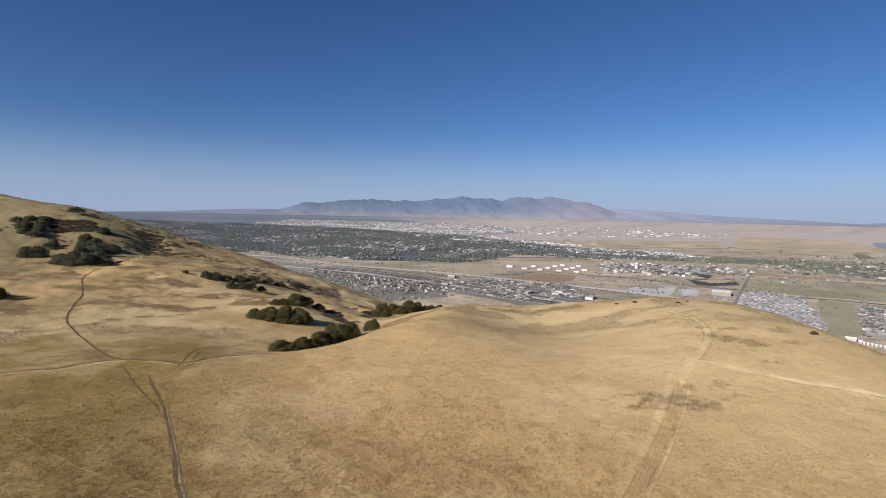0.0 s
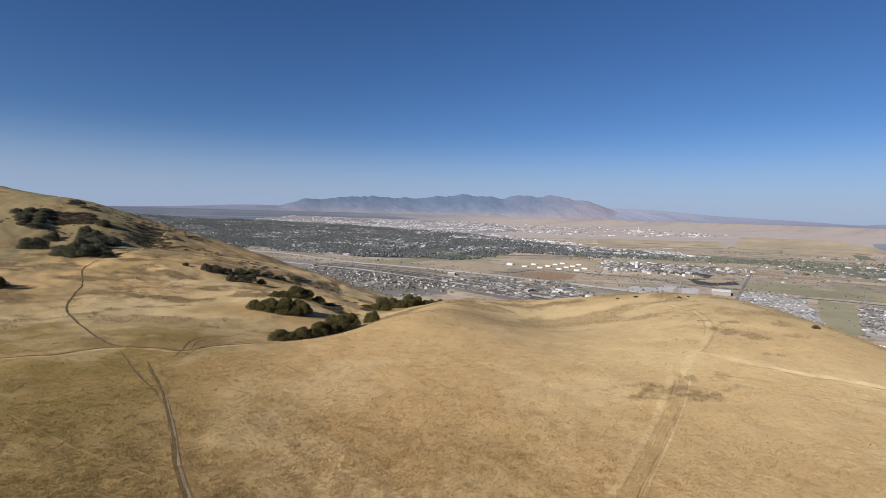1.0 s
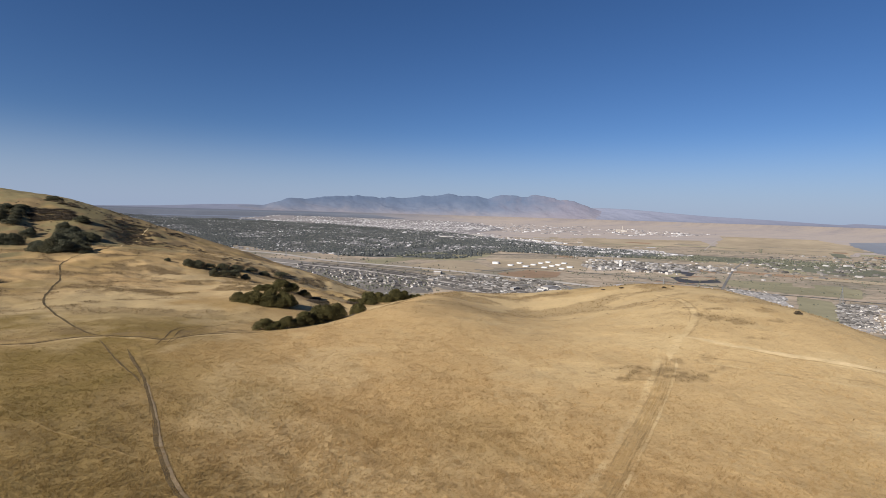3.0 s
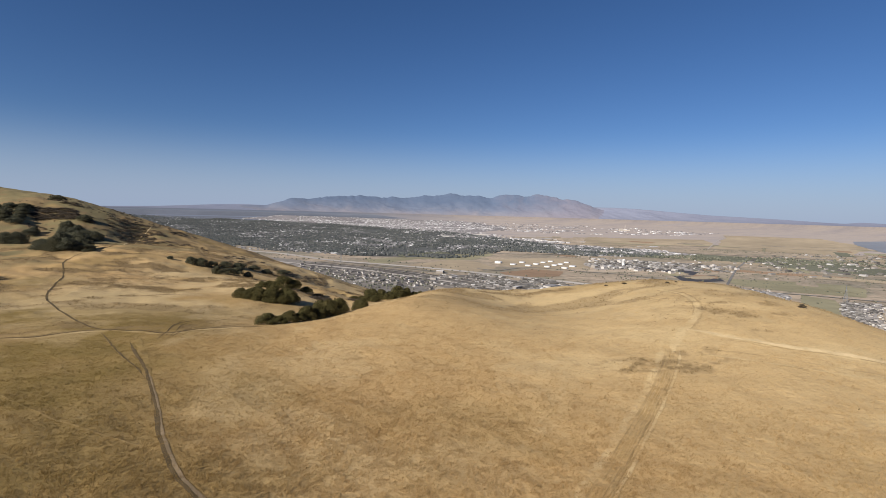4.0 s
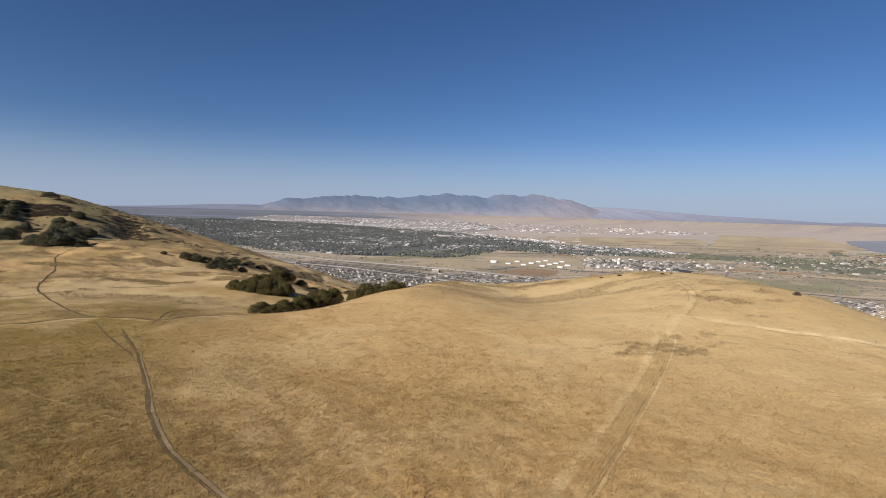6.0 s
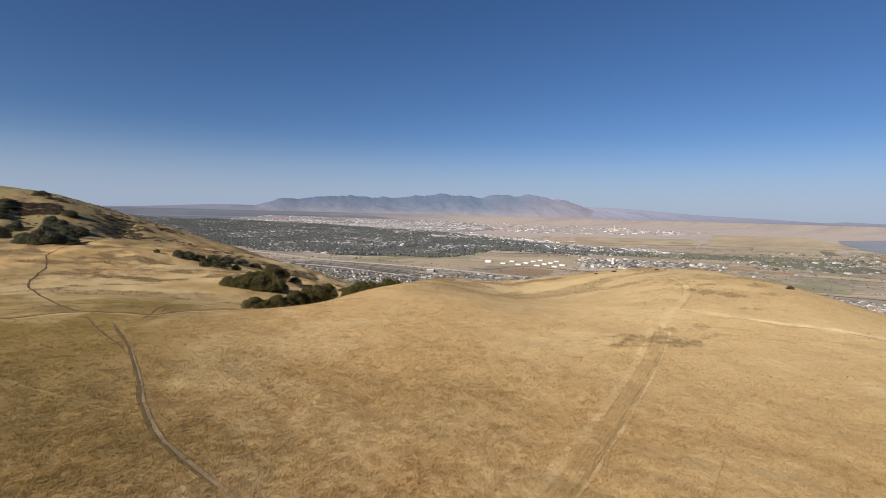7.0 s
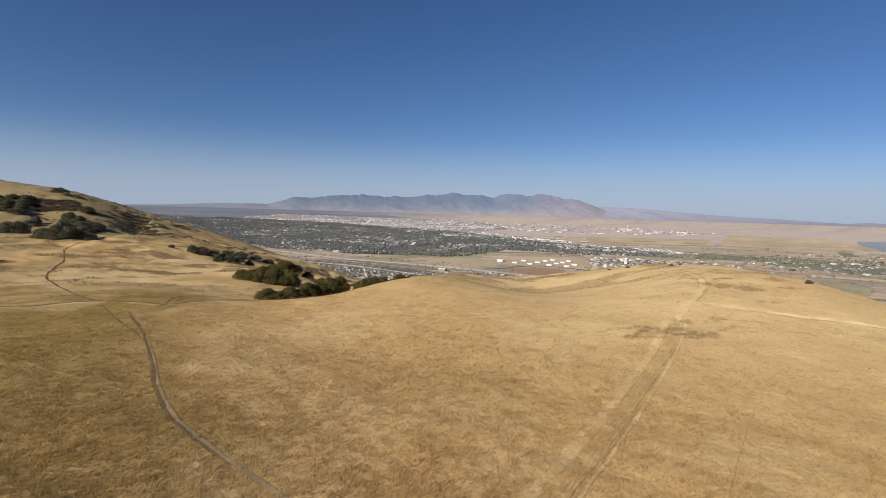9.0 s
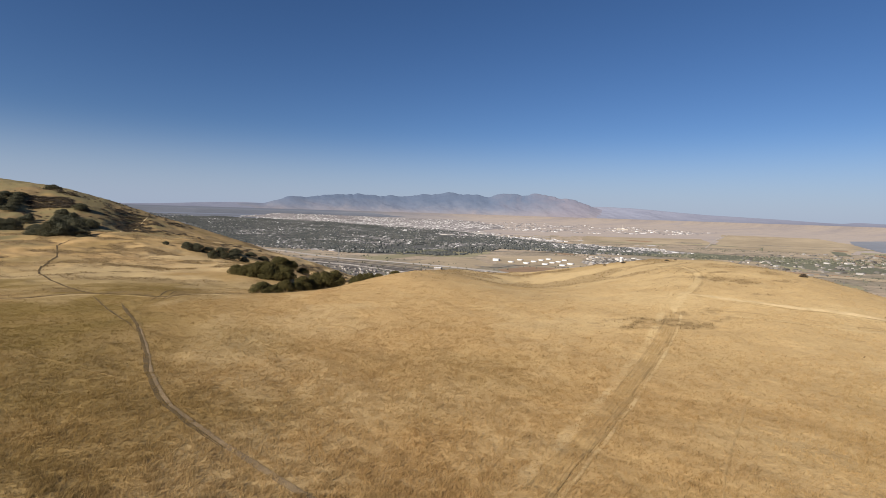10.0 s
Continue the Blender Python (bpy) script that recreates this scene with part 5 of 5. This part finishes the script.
for x, y, s in ((245, 1842, 1.0), (291, 1794, 0.95), (338, 1879, 0.95), (340, 1766, 0.95), (380, 1828, 0.95), (421, 1894, 0.9), (460, 1943, 0.9), (401, 1742, 0.95), (441, 1802, 0.9), (474, 1845, 0.9), (514, 1912, 0.9), (455, 1717, 0.95), (498, 1775, 1.0)):
    w, k = warp(x, y, 0.3)
    m = Matrix.Translation(w) @ Matrix.Diagonal((s * 0.88, s * 0.88, s * 0.56, 1))
    if first_tank is None:
        first_tank = build_tank()
        first_tank.matrix_basis = m
    else:
        copy_thing(first_tank, m)


def build_silo():
    silo = tagged(new("silo_tower"), "white concrete silo tower beside sheds", "silo")
    a = np.linspace(0, 2 * np.pi, 20, endpoint=False)
    k = np.arange(20)
    v = np.concatenate([np.stack([np.cos(a) * r, np.sin(a) * r, a * 0 + z], -1) for r, z in ((8, -2), (8, 34), (8.4, 34.2), (8.4, 36), (0.2, 37))])
    f = np.concatenate([np.stack([k + i * 20, (k + 1) % 20 + i * 20, (k + 1) % 20 + i * 20 + 20, k + i * 20 + 20], -1) for i in range(4)])
    part("shaft", mesh_np("shaft", v, f, (WHITE,), True), silo)
    v, f = box_arrays(-4, 4, -5, 5, 36, 41)
    part("head_house", pydata("head_house", v, f, WHITE), silo)
    silo.matrix_basis = Matrix.Translation(warp(703, 1840)[0]) @ Matrix.Diagonal((0.7, 0.7, 0.62, 1))
    w, k = warp(2330, 6100)
    stack = tagged(new("power_station"), "white power station with a tall stack", "power station")
    v, f = joined([box_arrays(-140, -60, -30, 30, -5, 60), box_arrays(-60, 110, -25, 25, -5, 34)])
    part("hall", mesh_np("hall", v, f, (CONCRETE,)), stack)
    v = np.concatenate([np.stack([np.cos(a) * r, np.sin(a) * r, a * 0 + z], -1) for r, z in ((8, 0), (6, 150))])
    f = np.stack([np.arange(20), (np.arange(20) + 1) % 20, (np.arange(20) + 1) % 20 + 20, np.arange(20) + 20], -1)
    part("chimney", mesh_np("chimney", v, f, (CONCRETE,), True), stack, "tall pale chimney")
    stack.matrix_basis = Matrix.Translation(w) @ Matrix.Diagonal((0.5 * k, 0.5 * k, 0.45 * k, 1))


build_silo()


def build_pylon():
    """A lattice pylon: four legs drawn together, cross braces, three arms."""
    py = tagged(new("power_pylon"), "grey lattice steel power pylon", "pylon", "power line")
    legs = []
    for sx in (-1, 1):
        for sy in (-1, 1):
            v, f = limb((sx * 4, sy * 4, -1), (sx * 0.9, sy * 0.9, 30), 0.35, 0.25, 4)
            part("leg", mesh_np("leg", v, f, (STEEL,)), py)
    for k in range(5):
        z0, z1 = k * 6.0, k * 6.0 + 6
        a0, a1 = 4 - 3.1 * z0 / 30, 4 - 3.1 * z1 / 30
        for p, q in (((-a0, -a0), (a1, -a1)), ((a0, -a0), (a1, a1)), ((a0, a0), (-a1, a1)), ((-a0, a0), (-a1, -a1))):
            v, f = limb((*p, z0), (*q, z1), 0.16, 0.16, 4)
            part("brace", mesh_np("brace", v, f, (STEEL,)), py)
    v, f = limb((0, 0, 29), (0, 0, 42), 0.9, 0.3, 4)
    part("mast", mesh_np("mast", v, f, (STEEL,)), py)
    for z, l in ((30, 8), (34.5, 7), (39, 5)):
        v, f = tube(((-l, 0, z), (0, 0, z + 1.2), (l, 0, z)), (0.2, 0.35, 0.2), 4)
        part("arm", mesh_np("arm", v, f, (STEEL,)), py)
    return py


pylon = build_pylon()
pylon.matrix_basis = Matrix.Translation(warp(564, 1199)[0])
for x, y in ((932, 1114), (-530, 1900), (-300, 1700)):
    w, k = warp(x, y)
    copy_thing(pylon, Matrix.Translation(w) @ Matrix.Rotation(0.6, 4, "Z"))

# ---- valley: town of trees and roofs ----
ICO = np.array([(0, 0, 1)] + [(0.894 * math.cos(t), 0.894 * math.sin(t), 0.447) for t in np.arange(5) * 1.2566] + [(0.894 * math.cos(t), 0.894 * math.sin(t), -0.447) for t in np.arange(5) * 1.2566 + 0.628] + [(0, 0, -1)])
ICO_F = np.array([(0, 1 + i, 1 + (i + 1) % 5) for i in range(5)] + [(1 + i, 6 + i, 1 + (i + 1) % 5) for i in range(5)] + [(6 + i, 6 + (i + 1) % 5, 1 + (i + 1) % 5) for i in range(5)] + [(11, 6 + (i + 1) % 5, 6 + i) for i in range(5)])


def scatter(name, label, category, x, y, size, flat, mat, gen, shape="crown"):
    """One object of many small forms on the valley floor: crowns of trees, or gabled blocks."""
    w, k = warp(x, y, 0.0)
    s = size * gen.uniform(0.6, 1.4, len(x)) * k
    n = len(x)
    if shape == "crown":
        jit = gen.uniform(0.7, 1.25, (n, 12, 1))
        v = ICO[None] * jit * np.stack([s, s, s * flat], -1)[:, None]
        v[:, :, 2] += (s * flat * 0.7)[:, None]
        f = ICO_F
    else:
        base, f = box_arrays(-1, 1, -1, 1, -0.3, 1)
        base = np.concatenate([base, [(-1.0, 0, 1.5), (1.0, 0, 1.5)]])
        f = np.array([(0, 1, 5, 4), (1, 3, 7, 5), (3, 2, 6, 7), (2, 0, 4, 6), (4, 5, 9, 8), (6, 8, 9, 7), (4, 8, 6, 6), (5, 7, 9, 9)])
        a = gen.integers(0, 2, n) * 1.5708 + 0.3
        ca, sa = np.cos(a)[:, None], np.sin(a)[:, None]
        lx, ly = base[None, :, 0] * (s * gen.uniform(0.7, 2.0, n))[:, None], base[None, :, 1] * s[:, None]
        v = np.stack([lx * ca - ly * sa, lx * sa + ly * ca, base[None, :, 2] * (s * flat)[:, None]], -1)
        f = np.array([t for q in f for t in ((q[0], q[1], q[2]), (q[0], q[2], q[3])) if len(set(t)) == 3])
    m = v.shape[1]
    v = v + w[:, None]
    f = (f[None] + (np.arange(n) * m)[:, None, None]).reshape(-1, 3)
    return tagged(new(name, mesh_np(name, v.reshape(-1, 3), f, (mat,))), label, category, kind="stuff")


def spread(poly, count, gen, clump=0.0, size=200.0, seed=0):
    """Places spread evenly over the drawn-in ground of a plot given in true metres."""
    p = np.array(poly, dtype=float)
    w, _ = warp(p[:, 0], p[:, 1])
    lo, hi = w[:, :2].min(0), w[:, :2].max(0)
    xs, ys = [], []
    total = 0
    while total < count:
        q = gen.uniform(lo, hi, (count * 2, 2))
        r = np.hypot(q[:, 0], q[:, 1])
        t = q * (unsqueeze(r) / r)[:, None]
        ok = inside(poly, t[:, 0], t[:, 1])
        if clump:
            ok &= gen.uniform(0, 1, len(q)) < np.clip(0.5 + clump * 2 * fbm(q[:, 0], q[:, 1], size, 4, seed), 0.03, 1)
        xs.append(t[ok, 0])
        ys.append(t[ok, 1])
        total += int(ok.sum())
    return np.concatenate(xs)[:count], np.concatenate(ys)[:count]


gen = np.random.default_rng(17)
TOWN = [(-1423, 2600), (-811, 2200), (-315, 1990), (-100, 2060), (210, 2480), (565, 2347), (685, 2229), (1070, 2310), (1150, 2700), (720, 2980), (450, 3700), (100, 4600), (-400, 5600), (-2600, 6900), (-6000, 9000), (-4000, 5000)]
x, y = spread(TOWN, 34000, gen, 0.8, 160, 81)
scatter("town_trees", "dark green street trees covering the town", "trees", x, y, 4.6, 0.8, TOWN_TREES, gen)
x, y = spread(TOWN, 6500, gen, 0.9, 140, 85)
scatter("town_houses", "grey and pale roofs of a leafy town", "houses", x, y, 3.8, 0.8, ROOFS, gen, "block")
CITY = [(-2700, 7300), (-1500, 6100), (-400, 5100), (200, 4500), (600, 5200), (900, 6500), (500, 9500), (-3300, 11000)]
x, y = spread(CITY, 7000, gen, 0.9, 150, 91)
scatter("city_blocks", "pale blocks of a distant city centre", "buildings", x, y, 6.8, 0.6, WHITES, gen, "block")
EDGE = [(-300, 4300), (200, 3500), (700, 3050), (900, 3250), (500, 4300), (100, 5200)]
x, y = spread(EDGE, 560, gen, 0.9, 120, 93)
scatter("town_edge_blocks", "pale commercial blocks at the town's edge", "buildings", x, y, 6.4, 0.5, WHITES, gen, "block")
x, y = spread([(650, 2600), (1050, 2350), (1300, 2420), (1200, 2750), (900, 2980), (700, 2950)], 700, gen, 0.8, 80, 94)
scatter("suburb_houses", "pale roofs of a dense suburb", "houses", x, y, 5.2, 0.7, WHITES, gen, "block")
FARBELT = [(300, 5600), (1100, 4700), (2500, 5000), (3500, 6000), (2600, 8200), (700, 9000)]
x, y = spread(FARBELT, 620, gen, 1.6, 130, 95)
scatter("far_blocks", "tiny pale sheds far across the plain", "buildings", x, y, 8.5, 0.4, WHITES, gen, "block")
BELT = [(-254, 1849), (-98, 1960), (280, 2420), (700, 2350), (1000, 2260), (1380, 2080), (1500, 2060), (2000, 2020), (2600, 2200), (2400, 2300), (1500, 2380), (1000, 2480), (560, 2500), (200, 2500)]
x, y = spread(BELT, 1500, gen, 1.8, 140, 97)
scatter("river_trees", "grey green trees along the river", "trees", x, y, 4.2, 0.8, FIELD_TREES, gen)
x, y = spread([(-430, 1560), (-160, 1500), (0, 1330), (30, 1150), (-120, 1100), (-330, 1280)], 330, gen, 0.8, 60, 98)
scatter("garden_trees", "small dark garden trees among houses", "trees", x, y, 2.4, 0.9, FIELD_TREES, gen)
x, y = spread([(640, 850), (700, 830), (1000, 1110), (1100, 1060), (1500, 1500), (1600, 1900), (1000, 1700), (900, 1210)], 90, gen, 2.6, 120, 99)
scatter("field_trees", "scattered dull green trees in fields", "trees", x, y, 2.0, 0.8, FIELD_TREES, gen)
PALE_CLUTTER = varied("pale_yard_clutter", [(0.0, (0.12, 0.115, 0.11)), (0.5, (0.25, 0.24, 0.23)), (0.88, (0.36, 0.345, 0.335)), (1.0, (0.54, 0.53, 0.525))], 0.8, False)
CLUTTER = varied("yard_clutter", [(0.0, (0.08, 0.075, 0.07)), (0.5, (0.17, 0.16, 0.145)), (0.88, (0.29, 0.27, 0.25)), (1.0, (0.55, 0.54, 0.52))], 0.8, False)
for label, plot, count, size in (
        ("trucks, sheds and heaps in the railway yard", [(-60, 1430), (140, 1490), (330, 1390), (380, 1180), (200, 1100), (60, 1210)], 900, 3.0),
        ("small sheds and vehicles among houses below the hill", [(-470, 1600), (-160, 1520), (0, 1350), (40, 1130), (-120, 1080), (-360, 1280)], 420, 2.2),
        ("stacked containers and vehicles in the grey yard", [(804, 1345), (880, 1225), (668, 868), (600, 900), (560, 1000), (640, 1094)], 3200, 1.7),
        ("vehicles and stores in the industrial belt", [(560, 1850), (700, 2100), (1100, 1950), (1030, 1700), (900, 1740), (640, 1720)], 900, 3.4),
        ("cars and garden sheds of the housing", [(926, 1123), (1020, 1119), (760, 831), (700, 829)], 500, 2.2),
        ("small farm sheds scattered over the flats", [(1000, 1500), (2200, 1900), (3000, 2700), (1900, 2700), (1300, 2100)], 240, 5.0)):
    x, y = spread(plot, count, gen, 1.2, 45, len(label))
    scatter("yard_clutter", label, "clutter", x, y, size, 0.7, PALE_CLUTTER if "containers" in label else CLUTTER, gen, "block")
x, y = spread([(-900, 2050), (-400, 1620), (0, 1420), (300, 1180), (700, 1320), (1000, 1650), (560, 1750), (200, 1650), (-300, 1900)], 260, gen, 2.6, 90, 55)
scatter("roadside_trees", "dull roadside trees and bushes of the valley", "trees", x, y, 2.3, 0.9, FIELD_TREES, gen)
x, y = spread([(-60, 2010), (60, 2280), (200, 2560), (330, 2400), (200, 2080), (40, 1960)], 650, gen, 0.5, 90, 57)
scatter("park_trees", "dark green park trees at the town's edge", "trees", x, y, 4.4, 0.8, TOWN_TREES, gen)

# rows of trees and hedges along field edges and ditches
gen = np.random.default_rng(29)
xs, ys = [], []
for k in range(70):
    x0, y0 = gen.uniform(500, 2600), gen.uniform(1350, 3000)
    d = np.array((0.83, -0.50)) if k % 3 else np.array((0.55, 0.83))
    n = int(gen.integers(10, 46))
    t = np.sort(gen.uniform(0, gen.uniform(120, 480), n))
    xs.append(x0 + d[0] * t + gen.normal(0, 5, n))
    ys.append(y0 + d[1] * t + gen.normal(0, 5, n))
x, y = np.concatenate(xs), np.concatenate(ys)
scatter("hedge_trees", "rows of dull green trees along field edges", "trees", x, y, 2.1, 0.8, FIELD_TREES, gen)
x, y = spread([(560, 1450), (900, 1350), (1400, 1500), (2300, 1900), (2900, 2600), (1500, 2300), (1000, 2150), (700, 2200)], 900, gen, 2.4, 110, 101)
scatter("flat_scrub", "low grey green scrub over the wet flats", "scrub", x, y, 1.9, 0.45, FIELD_TREES, gen)
